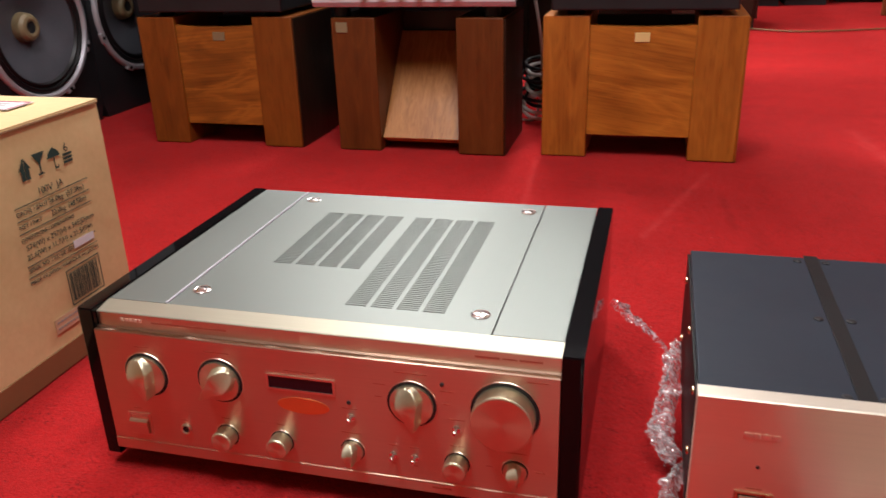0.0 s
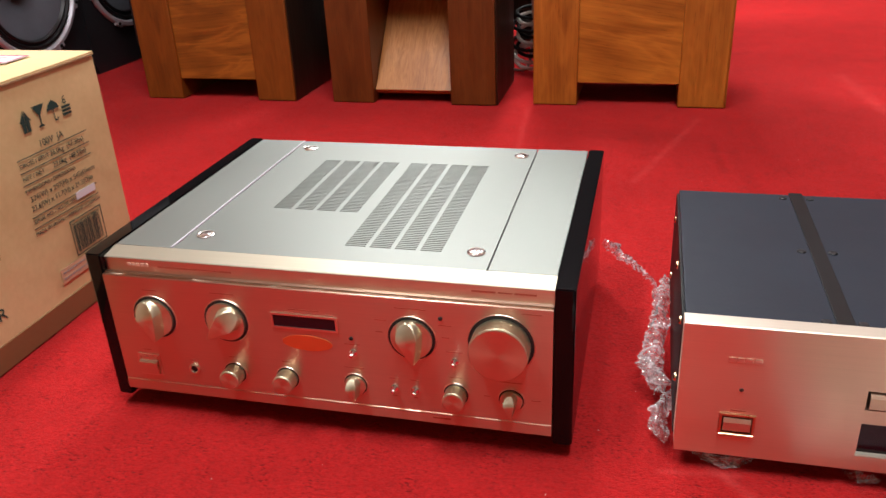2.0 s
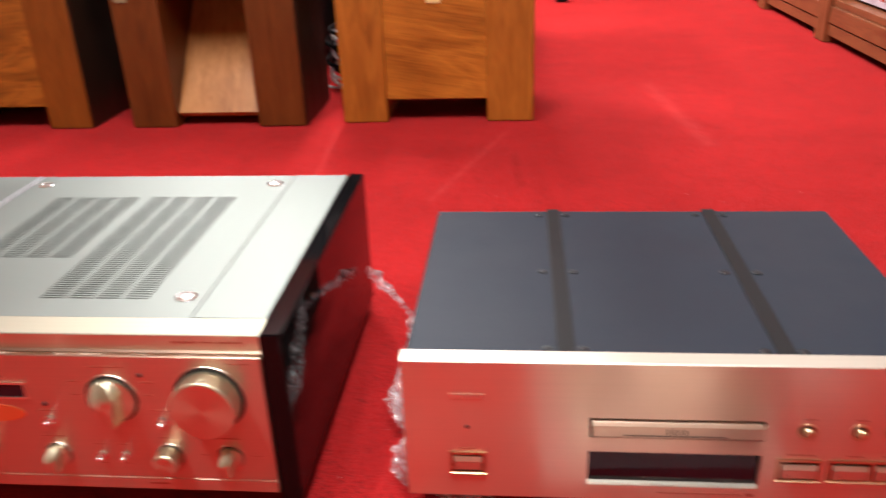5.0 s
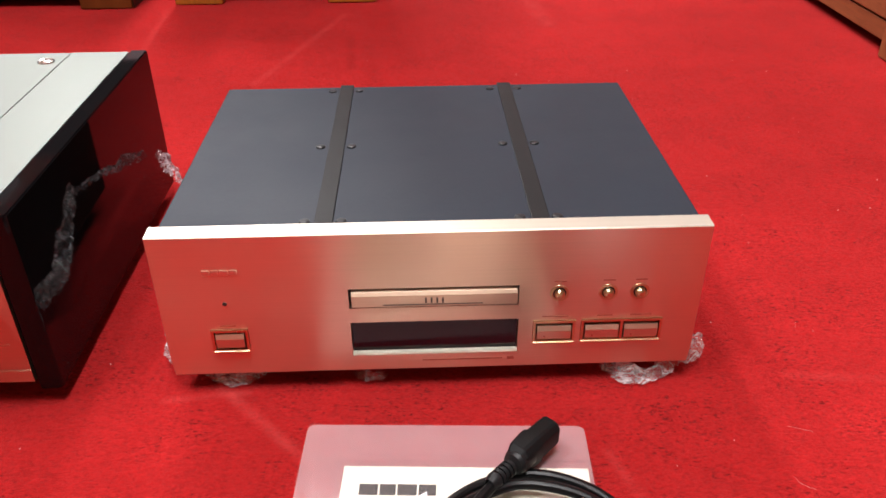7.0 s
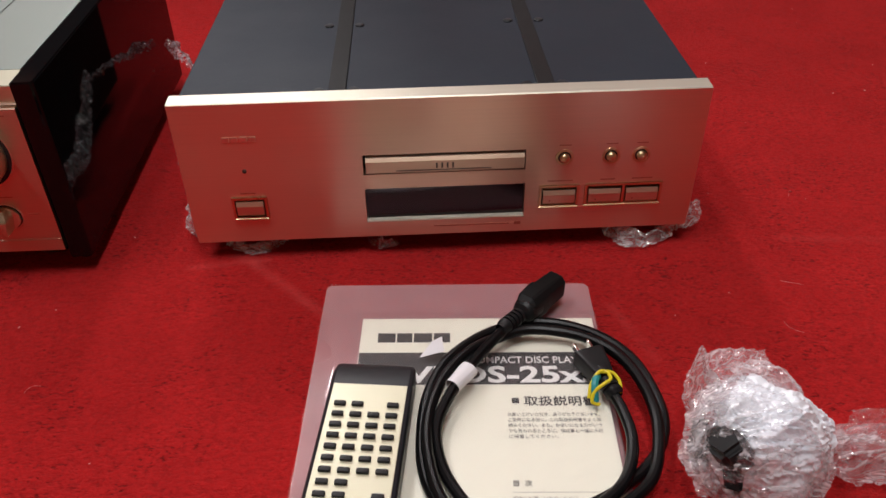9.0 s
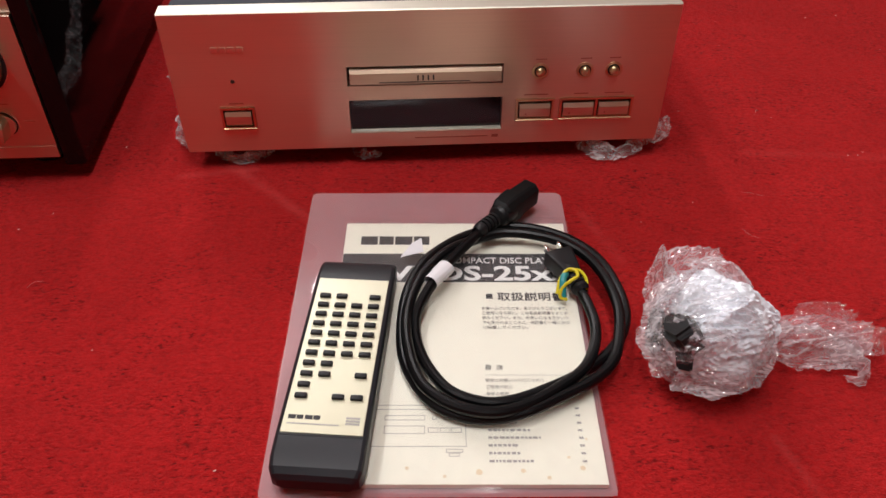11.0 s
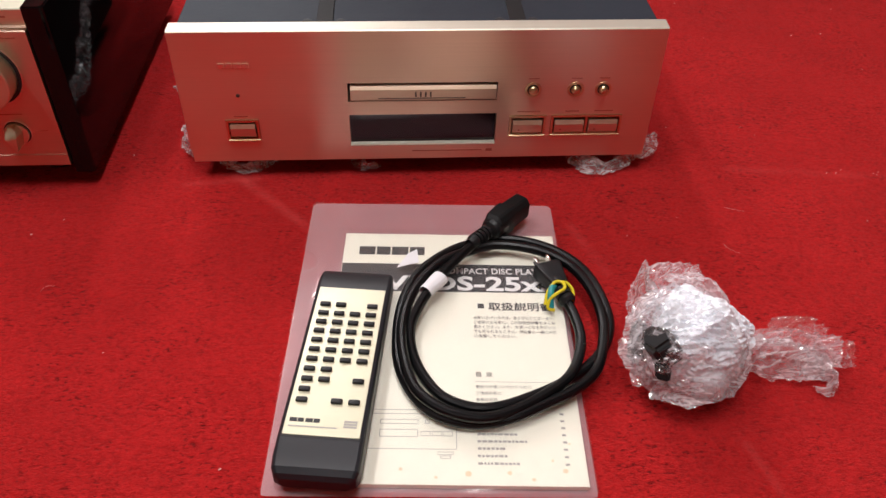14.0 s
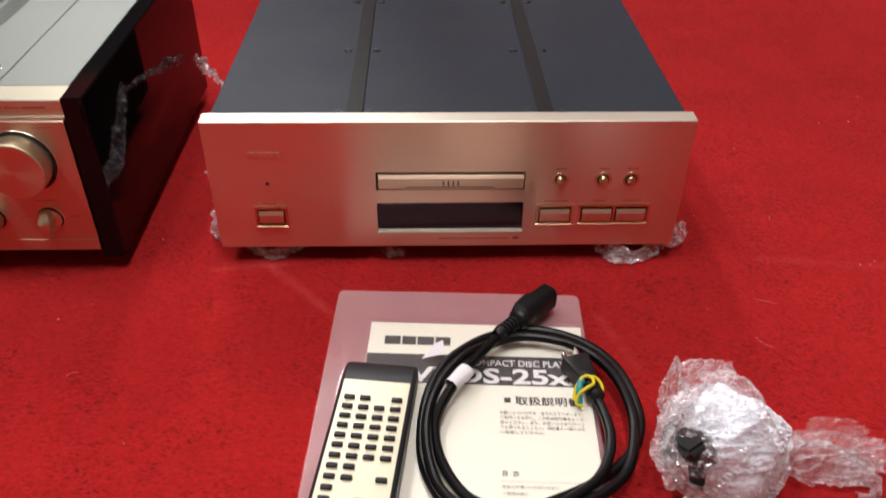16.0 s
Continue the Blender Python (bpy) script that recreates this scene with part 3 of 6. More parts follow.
def ribbon(pts, widths, seed, rumple_by=0.008, across=9, steps=10, lean=0.0, arch=0.4):
    """A crumpled strip of film along a line."""
    path = smooth_path(pts, steps)
    bm = bmesh.new()
    rows = []
    n = len(path)
    for i, p in enumerate(path):
        d = (path[min(i + 1, n - 1)] - path[max(i - 1, 0)]).normalized()
        s = d.cross(Vector((0, 0, 1)))
        s = s.normalized() if s.length > 0.01 else Vector((1, 0, 0))
        up = s.cross(d)
        f = i / (n - 1) * (len(widths) - 1)
        w = widths[int(f)] + (widths[min(int(f) + 1, len(widths) - 1)] - widths[int(f)]) * (f - int(f))
        row = []
        for k in range(across):
            u = k / (across - 1) - 0.5
            q = p + s * (u * w) + up * (w * arch * (math.cos(u * math.pi * 2.2) - 0.3) + lean * u * w)
            q = q + rumple(q, 70, rumple_by, seed) + rumple(q, 190, rumple_by * 0.45, seed + 5)
            q.z = max(q.z, 0.002)
            row.append(bm.verts.new(q))
        rows.append(row)
    for a, b in zip(rows, rows[1:]):
        for k in range(across - 1):
            bm.faces.new((a[k], a[k + 1], b[k + 1], b[k]))
    return bm


# ---- the room ----
X0, X1, Y0, Y1, ZC = -2.6, 2.9, -2.6, 8.6, 2.62


def build_floor():
    """One carpet sheet, finely divided where the camera is near, with soft waves and a crease."""
    def cuts(a, b, fine0, fine1, step, coarse):
        c = [a + (fine0 - a) * k / coarse for k in range(coarse)]
        k = int(round((fine1 - fine0) / step))
        return c + [fine0 + (fine1 - fine0) * i / k for i in range(k)] + [fine1 + (b - fine1) * i / coarse for i in range(coarse + 1)]

    xs, ys = cuts(X0, X1, -0.75, 0.85, 0.008, 16), cuts(Y0, Y1, -0.45, 0.5, 0.008, 24)
    verts = []
    for y in ys:
        for x in xs:
            z = 0.0012 * noise.noise(Vector((x * 7, y * 7, 0))) + 0.0006 * noise.noise(Vector((x * 31, y * 31, 4)))
            if -0.07 < y < 0.03:
                z += 0.0022 * math.exp(-((x - 0.146 - 0.03 * y) / 0.004) ** 2)
            z += 0.0016 * math.exp(-((x - 0.113 + (y + 0.052) * 1.6) / 0.006) ** 2) * math.exp(-((y + 0.03) / 0.03) ** 2)
            verts.append((x, y, min(z, 0.0028) - 0.0014))
    n = len(xs)
    faces = [(j * n + i, j * n + i + 1, (j + 1) * n + i + 1, (j + 1) * n + i) for j in range(len(ys) - 1) for i in range(n - 1)]
    me = bpy.data.meshes.new("floor")
    me.from_pydata(verts, [], faces)
    me.materials.append(CARPET)
    me.shade_smooth()
    tagged(new("floor", me), "bright red short-pile carpet with faint creases", "carpet", kind="structure")


def structure(name, bm, material, label, category):
    tagged(part(name, bm, material, smooth=False), label, category, kind="structure")


build_floor()
structure("wall_north", box(X0, Y1, -0.05, X1, Y1 + 0.1, ZC), WALL, "plain warm beige painted wall", "wall")
structure("wall_south", box(X0, Y0 - 0.1, -0.05, X1, Y0, ZC), WALL, "plain warm beige painted wall", "wall")
structure("wall_west", box(X0 - 0.1, Y0 - 0.1, -0.05, X0, Y1 + 0.1, ZC), WALL, "plain warm beige painted wall", "wall")
structure("wall_east", box(X1, Y0 - 0.1, -0.05, X1 + 0.1, Y1 + 0.1, ZC), WALL, "plain warm beige painted wall", "wall")
structure("ceiling", box(X0 - 0.1, Y0 - 0.1, ZC, X1 + 0.1, Y1 + 0.1, ZC + 0.1), CEILING, "plain white ceiling", "ceiling")
structure("baseboard", box(X0 + 0.002, Y1 - 0.02, 0.0, X1 - 0.002, Y1 - 0.002, 0.09), SKIRT, "pale wooden skirting along the far wall", "baseboard")

TO_FRONT = pose(0, 0, 0, 90, 0, 0)       # turns z to -y


def at_front(x, y, z):
    return Matrix.Translation((x, y, z)) @ TO_FRONT


# ---- integrated amplifier ----
AX0, AX1, AYF, AYB, AZ = -0.582, -0.092, -0.012, 0.371, 0.181


def knob_bm(r, h):
    return lathe([(r * 0.98, 0), (r, 0.0012), (r, h - 0.0016), (r - 0.0004, h - 0.0006), (r - 0.0014, h), (r * 0.5, h + 0.0001), (0, h + 0.0001)], seg=56)


def pointer_bm(r, h):
    """A turned knob whose face rises into a teardrop: pointed at the rim on one side, rolled over at the other."""
    bm = lathe([(r * 0.99, 0), (r, 0.001), (r, h * 0.14)], seg=64)
    own = bmesh.new()
    n, m = 56, 52
    level = []
    for j in range(m + 1):
        row = []
        for i in range(n + 1):
            u, v = -1 + 2 * i / n, -1 + 2 * j / m
            x, y = u * math.sqrt(1 - v * v / 2), v * math.sqrt(1 - u * u / 2)
            if y < 0.25:
                w = 0.03 + 0.45 * (max(0.0, y + 1) / 1.25) ** 0.9
            else:
                w = 0.48 * math.sqrt(max(0.0, 1 - ((y - 0.25) / 0.74) ** 2))
            side = max(0.0, abs(x) - w)
            low = 0.30 - 0.14 * min(1.0, side / 0.5)
            top = 1.0 - 0.55 * max(0.0, (y - 0.15) / 0.85) ** 1.6
            f = min(1.0, side / 0.16)
            f = f * f * (3 - 2 * f)
            row.append(own.verts.new((x * r, y * r, h * (top + (low - top) * f))))
        level.append(row)
    for p, q in zip(level, level[1:]):
        for i in range(n):
            own.faces.new((p[i], p[i + 1], q[i + 1], q[i]))
    rim = [e for e in own.edges if e.is_boundary]
    ring = bmesh.ops.extrude_edge_only(own, edges=rim)["geom"]
    for v in ring:
        if isinstance(v, bmesh.types.BMVert):
            v.co.z = h * 0.12
    bmesh.ops.recalc_face_normals(own, faces=own.faces[:])
    return join(bm, own)


def build_amplifier():
    amp = thing("integrated_amplifier", (-0.337, 0.18, 0), "champagne gold amplifier with black lacquered side cheeks on the carpet", "amplifier")
    xl, xr = AX0 + 0.0185, AX1 - 0.0185
    part("chassis", box(xl + 0.001, 0.004, 0.022, xr - 0.001, AYB - 0.004, 0.172, 0.001), SHADOW_BLACK, amp, "black steel chassis")
    for x in (AX0, xr):
        bm = box(x, AYF + 0.003, 0.014, x + 0.0185, AYB, AZ + 0.001)
        outer = AX0 if x == AX0 else AX1
        corner = [e for e in bm.edges if all(abs(v.co.x - outer) < 1e-5 and abs(v.co.y - AYF - 0.003) < 1e-5 for v in e.verts)]
        bmesh.ops.bevel(bm, geom=corner, offset=0.0048, segments=4, profile=0.5, affect="EDGES")
        edges = [e for e in bm.edges if e.calc_face_angle(0) > 1.2]
        bmesh.ops.bevel(bm, geom=edges, offset=0.0012, segments=2, affect="EDGES")
        part("side_cheek", bm, LACQUER, amp, "glossy black lacquered wooden side cheek")
    for x in (AX0 + 0.05, AX1 - 0.05):
        for y in (0.04, AYB - 0.05):
            part("foot", lathe([(0, 0), (0.020, 0), (0.022, 0.003), (0.022, 0.022), (0, 0.022)], Matrix.Translation((x, y, 0))), PLASTIC, amp)
    # front: a folded profile with two bright ledges
    prof = [(-0.0124, 0.026), (-0.0124, 0.0374), (-0.0116, 0.0381), (-0.0116, 0.1612), (-0.0106, 0.1622), (-0.0075, 0.1622), (-0.0075, 0.1606), (-0.0068, 0.1606),
            (-0.0068, 0.1628), (-0.0030, 0.1632), (-0.0030, 0.1768), (0.018, 0.1768), (0.018, 0.026)]
    part("front_panel", extrude_profile(prof, xl + 0.0006, xr - 0.0006), GOLD_BRUSHED, amp, "brushed champagne aluminium front panel")
    part("top_strip", extrude_profile([(-0.0032, 0.1769), (-0.0024, 0.1778), (0.0180, 0.1812), (0.0180, 0.1769)], xl + 0.0006, xr - 0.0006), STRIP, amp, "pale gold strip along the top edge")
    # lid: two side strips and a vented middle
    part("lid_strip", box(xl + 0.001, 0.0190, 0.1785, -0.4995, AYB - 0.003, 0.1812, 0.0004), SILVER, amp)
    part("lid_strip", box(-0.1750, 0.0190, 0.1785, xr - 0.001, AYB - 0.003, 0.1812, 0.0004), SILVER, amp)
    # the light on the left seam's edge is a strip of paler material
    part("seam_highlight", extrude_profile([(0.0200, 0.1800), (0.0200, 0.1818), (AYB - 0.004, 0.1818), (AYB - 0.004, 0.1800)], -0.5004, -0.4987), STEEL_PANEL, amp, "pale strip standing in for the lit edge of the seam")
    holes = []
    for x_first, y_first, y_last in ((-0.4405, 0.134, 0.300), (-0.3260, 0.051, 0.301)):
        count = int((y_last - y_first) / 0.0042)
        for c in range(4):
            for k in range(count):
                holes.append((x_first + c * 0.0259, y_first + k * 0.0042, x_first + c * 0.0259 + 0.0215, y_first + k * 0.0042 + 0.0021))
    flat = holed_plate(-0.4980, -0.1765, 0.0190, AYB - 0.003, -0.1808, -0.1785, holes)
    flat.transform(Matrix(((1, 0, 0, 0), (0, 0, 1, 0), (0, -1, 0, 0), (0, 0, 0, 1))))
    bmesh.ops.recalc_face_normals(flat, faces=flat.faces[:])
    part("vented_lid", flat, SILVER, amp, "silver lid with rows of narrow vent slots", smooth=False)
    part("under_lid", box(-0.4990, 0.0195, 0.1735, -0.1755, AYB - 0.004, 0.1770), SHADOW_BLACK, amp)
    cup = lathe([(0.0092, 0), (0.0090, 0.0008), (0.0082, 0.0012), (0.0068, 0.0006), (0.0064, 0.0006), (0.0058, 0.0016), (0.0030, 0.0022), (0.0016, 0.0022), (0.0014, 0.0010), (0, 0.0010)], seg=32)
    first = None
    for x, y in ((-0.480, 0.054), (-0.479, 0.338), (-0.193, 0.055), (-0.193, 0.339)):
        if first is None:
            first = part("lid_screw", cup, SCREW, amp, "chromed cup screw", local=True)
            first.matrix_basis = Matrix.Translation((x + 0.337, y - 0.18, 0.181))
        else:
            again("lid_screw", first, amp, Matrix.Translation((x + 0.337, y - 0.18, 0.181)))
    # controls
    yf = -0.0116

    def ring(x, z, r):
        part("recess_ring", lathe([(r - 0.0004, 0.0003), (r - 0.0001, 0.0006), (r + 0.0003, 0.0005), (r + 0.0006, 0.0)], at_front(x, yf, z), 56), GOLD_KNOB, amp)
        # no real hollow: a flat black disc paints the shade round the knob
        part("recess_shade", lathe([(r - 0.0003, 0.0004), (0, 0.0004)], at_front(x, yf, z), 56), SHADOW_BLACK, amp)

    def knob(x, z, r, h, ring_r, turn=None):
        ring(x, z, ring_r)
        bm = knob_bm(r, h) if turn is None else pointer_bm(r, h)
        ob = part("volume_knob" if r > 0.024 else "knob", bm, TURNED, amp, local=True)
        ob.matrix_basis = world_of(amp).inverted() @ at_front(x, yf, z) @ pose(0, 0, 0, 0, 0, turn or 0)

    knob(-0.513, 0.117, 0.0207, 0.0160, 0.0238, 15)
    knob(-0.433, 0.120, 0.0207, 0.0160, 0.0238, -48)
    knob(-0.2425, 0.120, 0.0202, 0.0160, 0.0233, 12)
    knob(-0.158, 0.122, 0.0274, 0.0195, 0.0308)
    knob(-0.433, 0.059, 0.0108, 0.0155, 0.0122)
    knob(-0.375, 0.060, 0.0108, 0.0155, 0.0122)
    knob(-0.303, 0.061, 0.0108, 0.0155, 0.0122, 10)
    knob(-0.202, 0.062, 0.0108, 0.0155, 0.0122)
    knob(-0.149, 0.062, 0.0108, 0.0155, 0.0122, 8)
    for x, z in ((-0.302, 0.098), (-0.202, 0.099), (-0.263, 0.062), (-0.242, 0.062)):
        bm = lathe([(0.0040, 0), (0.0040, 0.0012), (0.0030, 0.0020), (0.0016, 0.0020), (0.0017, 0.005), (0.0021, 0.0075), (0.0015, 0.0085), (0, 0.0088)], at_front(x, yf, z), 20)
        part("toggle_switch", bm, CHROME, amp, "small chromed toggle")
    for x, z in ((-0.303, 0.1135), (-0.214, 0.144)):
        part("indicator", lathe([(0.0020, 0), (0.0020, 0.0008), (0.0012, 0.0014), (0, 0.0016)], at_front(x, yf, z), 16), SHADOW_BLACK, amp)
    bm = lathe([(0.0058, 0), (0.0058, 0.0016), (0.0046, 0.0022), (0.0036, 0.0014), (0.0036, 0.0005), (0, 0.0005)], at_front(-0.479, yf, 0.059), 28)
    jack = part("headphone_jack", bm, GOLD_KNOB, amp)
    part("jack_hole", lathe([(0.0034, 0.0009), (0, 0.0009)], at_front(-0.479, yf, 0.059), 20), SHADOW_BLACK, jack)
    # power button in its bezel
    bezel = part("power_bezel", holed_plate(-0.543, -0.518, 0.046, 0.071, yf - 0.0010, yf + 0.001, [(-0.5412, 0.0478, -0.5198, 0.0692)]), GOLD_KNOB, amp)
    part("power_button", extrude_profile([(yf - 0.0004, 0.0485), (yf - 0.0040, 0.0490), (yf - 0.0046, 0.0625), (yf - 0.0034, 0.0640), (yf - 0.0014, 0.0646), (yf - 0.0012, 0.0685), (yf - 0.0002, 0.0688)], -0.5405, -0.5205), CAP, bezel)
    # display
    frame_part = part("display_frame", holed_plate(-0.3835, -0.3155, 0.1185, 0.1350, yf - 0.0012, yf + 0.001, [(-0.3815, 0.1205, -0.3175, 0.1330)]), GOLD_KNOB, amp)
    part("display", box(-0.3816, yf - 0.0004, 0.1204, -0.3174, yf + 0.0004, 0.1331), DISPLAY, frame_part, "unlit black display")
    part("sticker", lathe([(1, 0.0), (0.97, 1), (0, 1)], at_front(-0.349, yf - 0.0001, 0.1035) @ Matrix.Diagonal((0.0262, 0.0088, 0.0003, 1)), 40), ORANGE, amp, "oval orange sticker")
    # print: unread words as thin bars, the maker's mark as plain blocks
    def bar(x0, x1, z, h=0.0008, mat=RED_INK, y=yf):
        part("print_bar", box(x0, y - 0.0002, z - h / 2, x1, y + 0.0001, z + h / 2), mat, amp)

    for i in range(5):
        part("logo_block", box(-0.5375 + i * 0.0049, -0.0036, 0.1692, -0.5338 + i * 0.0049, -0.0029, 0.1728, 0.0003), EMBOSS, amp)
    bar(-0.504, -0.424, 0.1700, 0.0018, y=-0.0030)
    for x, w, h in ((-0.186, 0.022, 0.0020), (-0.162, 0.013, 0.0014), (-0.147, 0.020, 0.0018)):
        bar(x, x + w, 0.1708, h, y=-0.0030)
    for x, z, w in ((-0.513, 0.1475, 0.016), (-0.433, 0.1505, 0.026), (-0.349, 0.1400, 0.032), (-0.2425, 0.1515, 0.030), (-0.130, 0.1560, 0.018), (-0.5305, 0.0765, 0.009),
                    (-0.479, 0.0690, 0.007), (-0.433, 0.0780, 0.008), (-0.375, 0.0790, 0.009), (-0.303, 0.0805, 0.020), (-0.303, 0.1070, 0.016), (-0.263, 0.0730, 0.009),
                    (-0.242, 0.0730, 0.009), (-0.202, 0.0810, 0.012), (-0.202, 0.1090, 0.016), (-0.149, 0.0815, 0.020), (-0.272, 0.1370, 0.012), (-0.274, 0.1240, 0.007),
                    (-0.210, 0.1370, 0.012), (-0.210, 0.1240, 0.007), (-0.172, 0.0640, 0.006), (-0.126, 0.0640, 0.009), (-0.263, 0.0530, 0.004), (-0.242, 0.0530, 0.004)):
        bar(x - w / 2, x + w / 2, z)
    bar(-0.226, -0.208, 0.0325, 0.0020, y=-0.0124)


build_amplifier()


# ---- compact disc player ----
def build_player():
    cd = thing("disc_player", (0.221, 0.17, 0), "champagne gold disc player with a slate grey lid", "disc player")
    holes = [(0.1530, 0.0832, 0.2918, 0.1024), (0.1530, 0.0350, 0.2924, 0.0688), (0.0372, 0.0422, 0.0682, 0.0652), (0.3046, 0.0428, 0.3406, 0.0660), (0.3450, 0.0432, 0.4138, 0.0662)]
    bm = holed_plate(0.0, 0.442, 0.0185, 0.1537, 0.0, 0.0165, holes)
    for v in bm.verts:                     # the lower corners are cut round
        if v.co.z < 0.02:
            v.co.x += 0.0012 if v.co.x < 0.001 else (-0.0012 if v.co.x > 0.441 else 0)
    front = part("front_panel", bm, GOLD_PANEL, cd, "thick brushed champagne front panel", smooth=False)
    part("top_bevel", extrude_profile([(0.0, 0.1538), (0.0010, 0.1546), (0.0165, 0.1549), (0.0165, 0.1538)], 0.0, 0.442), GOLD_EDGE, front, "pale bevelled top edge")
    part("body", box(0.004, 0.0185, 0.021, 0.438, 0.334, 0.1450, 0.001), SHADOW_BLACK, cd, "black steel body")
    part("lid", box(0.002, 0.0182, 0.1420, 0.441, 0.335, 0.1468, 0.0012), SLATE, cd, "slate grey painted steel lid")
    part("side_panel", box(-0.0005, 0.0200, 0.022, 0.0035, 0.335, 0.1418, 0.0008), STRAP, cd)
    part("side_panel", box(0.4385, 0.0200, 0.022, 0.4425, 0.335, 0.1418, 0.0008), STRAP, cd)
    for x in (0.127, 0.303):
        strap = part("strap", box(x, 0.0200, 0.1466, x + 0.0150, 0.3378, 0.1482, 0.0005), STRAP, cd, "black strap across the lid")
    head = lathe([(0.0046, 0), (0.0045, 0.0007), (0.0036, 0.0014), (0.0022, 0.0017), (0, 0.0018)], seg=18)
    first = None
    for x in (0.119, 0.1485, 0.294, 0.3245):
        for y in (0.033, 0.176, 0.322):
            m = Matrix.Translation((x - 0.221, y - 0.17, 0.1468))
            if first is None:
                first = part("lid_screw", head, PLASTIC, cd, "black round-head screw", local=True)
                first.matrix_basis = m
            else:
                again("lid_screw", first, cd, m)
    for y, z in ((0.300, 0.122), (0.290, 0.052), (0.046, 0.130), (0.042, 0.070), (0.17, 0.125)):
        part("side_screw", lathe([(0.0042, 0), (0.0040, 0.0012), (0.0024, 0.0022), (0, 0.0024)], Matrix.Translation((-0.0005, y, z)) @ pose(0, 0, 0, 0, -90, 0), 18), BRASS, cd, "brass side screw")
    for x in (0.055, 0.385):
        for y in (0.060, 0.290):
            part("foot", lathe([(0, 0), (0.024, 0), (0.026, 0.004), (0.026, 0.021), (0, 0.021)], Matrix.Translation((x, y, 0.0))), PLASTIC, cd)
    # tray, display and buttons sit in the openings of the front
    part("well", box(0.150, 0.0110, 0.030, 0.296, 0.0170, 0.106), SHADOW_BLACK, cd)
    part("well", box(0.034, 0.0110, 0.040, 0.070, 0.0170, 0.067), SHADOW_BLACK, cd)
    part("well", box(0.302, 0.0110, 0.041, 0.416, 0.0170, 0.068), SHADOW_BLACK, cd)
    tray = part("disc_tray", extrude_profile([(-0.0002, 0.0846), (-0.0020, 0.0856), (-0.0024, 0.0965), (-0.0006, 0.0990), (0.0040, 0.1004), (0.0108, 0.1004), (0.0108, 0.0840)], 0.1555, 0.2905), CAP, cd, "closed disc drawer")
    for i in range(4):
        part("logo_block", box(0.2150 + i * 0.0046, -0.0028, 0.0892, 0.2165 + i * 0.0046, -0.0022, 0.0942), INK, tray)
    part("print_bar", box(0.181, -0.0026, 0.0872, 0.262, -0.0020, 0.0878), INK, tray)
    part("display", box(0.1534, 0.0050, 0.0352, 0.2920, 0.0100, 0.0687), DISPLAY, cd, "unlit dark display window")
    part("display_sill", extrude_profile([(-0.0002, 0.0344), (-0.0006, 0.0347), (0.0046, 0.0357), (0.0046, 0.0351), (0.0002, 0.0349)], 0.1528, 0.2926), GOLD_EDGE, cd, "bright sill under the display")
    for x0, x1 in ((0.0410, 0.0644), (0.3084, 0.3368), (0.3488, 0.3770), (0.3818, 0.4100)):
        bm = extrude_profile([(0.0108, 0.0460), (-0.0004, 0.0460), (-0.0020, 0.0482), (-0.0024, 0.0566), (-0.0010, 0.0608), (0.0108, 0.0622)], x0, x1)
        b = part("push_button", bm, CAP, cd)
        if x0 > 0.3:
            part("mark", lathe([(0.0009, 0), (0, 0.0003)], at_front(x0 + 0.006, -0.0025, 0.0510), 10), RED_INK, b)
    for x0, x1, z0, z1, caps in ((0.0372, 0.0682, 0.0422, 0.0652, ((0.0410, 0.0644),)), (0.3046, 0.3406, 0.0428, 0.0660, ((0.3084, 0.3368),)), (0.3450, 0.4138, 0.0432, 0.0662, ((0.3488, 0.3770), (0.3818, 0.4100)))):
        gaps = [(c0 - 0.0012, z0 + 0.0028, c1 + 0.0012, z1 - 0.0024) for c0, c1 in caps]
        part("bezel", holed_plate(x0 + 0.0002, x1 - 0.0002, z0 + 0.0002, z1 - 0.0002, -0.0012, 0.006, gaps), BEZEL, cd, "raised metal bezel", smooth=False)
        part("bezel_sill", extrude_profile([(-0.0022, z0 + 0.0006), (-0.0022, z0 + 0.0014), (-0.0012, z0 + 0.0019), (-0.0012, z0 + 0.0004)], x0 + 0.0008, x1 - 0.0008), BEZEL, cd)
    for x in (0.325, 0.365, 0.391):
        part("button_ring", lathe([(0.0080, 0.0), (0.0078, 0.0006), (0.0062, 0.0008), (0.0054, 0.0003)], at_front(x, 0, 0.0935), 28), BEZEL, cd)
        part("button_gap", lathe([(0.0056, 0.0003), (0, 0.0003)], at_front(x, 0, 0.0935), 28), SHADOW_BLACK, cd)
        part("round_button", lathe([(0.0043, 0.0003), (0.0043, 0.0022), (0.0034, 0.0040), (0.0018, 0.0049), (0, 0.0051)], at_front(x, 0, 0.0935), 24), BEZEL, cd, "small domed push button")
        part("print_bar", box(x - 0.005, -0.0002, 0.1049, x + 0.005, 0.0001, 0.1059), RED_INK, cd)
    part("indicator", lathe([(0.0019, 0), (0.0017, 0.0005), (0, 0.0006)], at_front(0.053, 0, 0.091), 16), INK, cd)
    for x0, x1, z in ((0.046, 0.059, 0.0690), (0.312, 0.334, 0.0702), (0.358, 0.371, 0.0702), (0.386, 0.404, 0.0702)):
        part("print_bar", box(x0, -0.0002, z - 0.0006, x1, 0.0001, z + 0.0005), RED_INK, cd)
    part("print_bar", box(0.212, -0.0002, 0.0268, 0.280, 0.0001, 0.0280), RED_INK, cd)
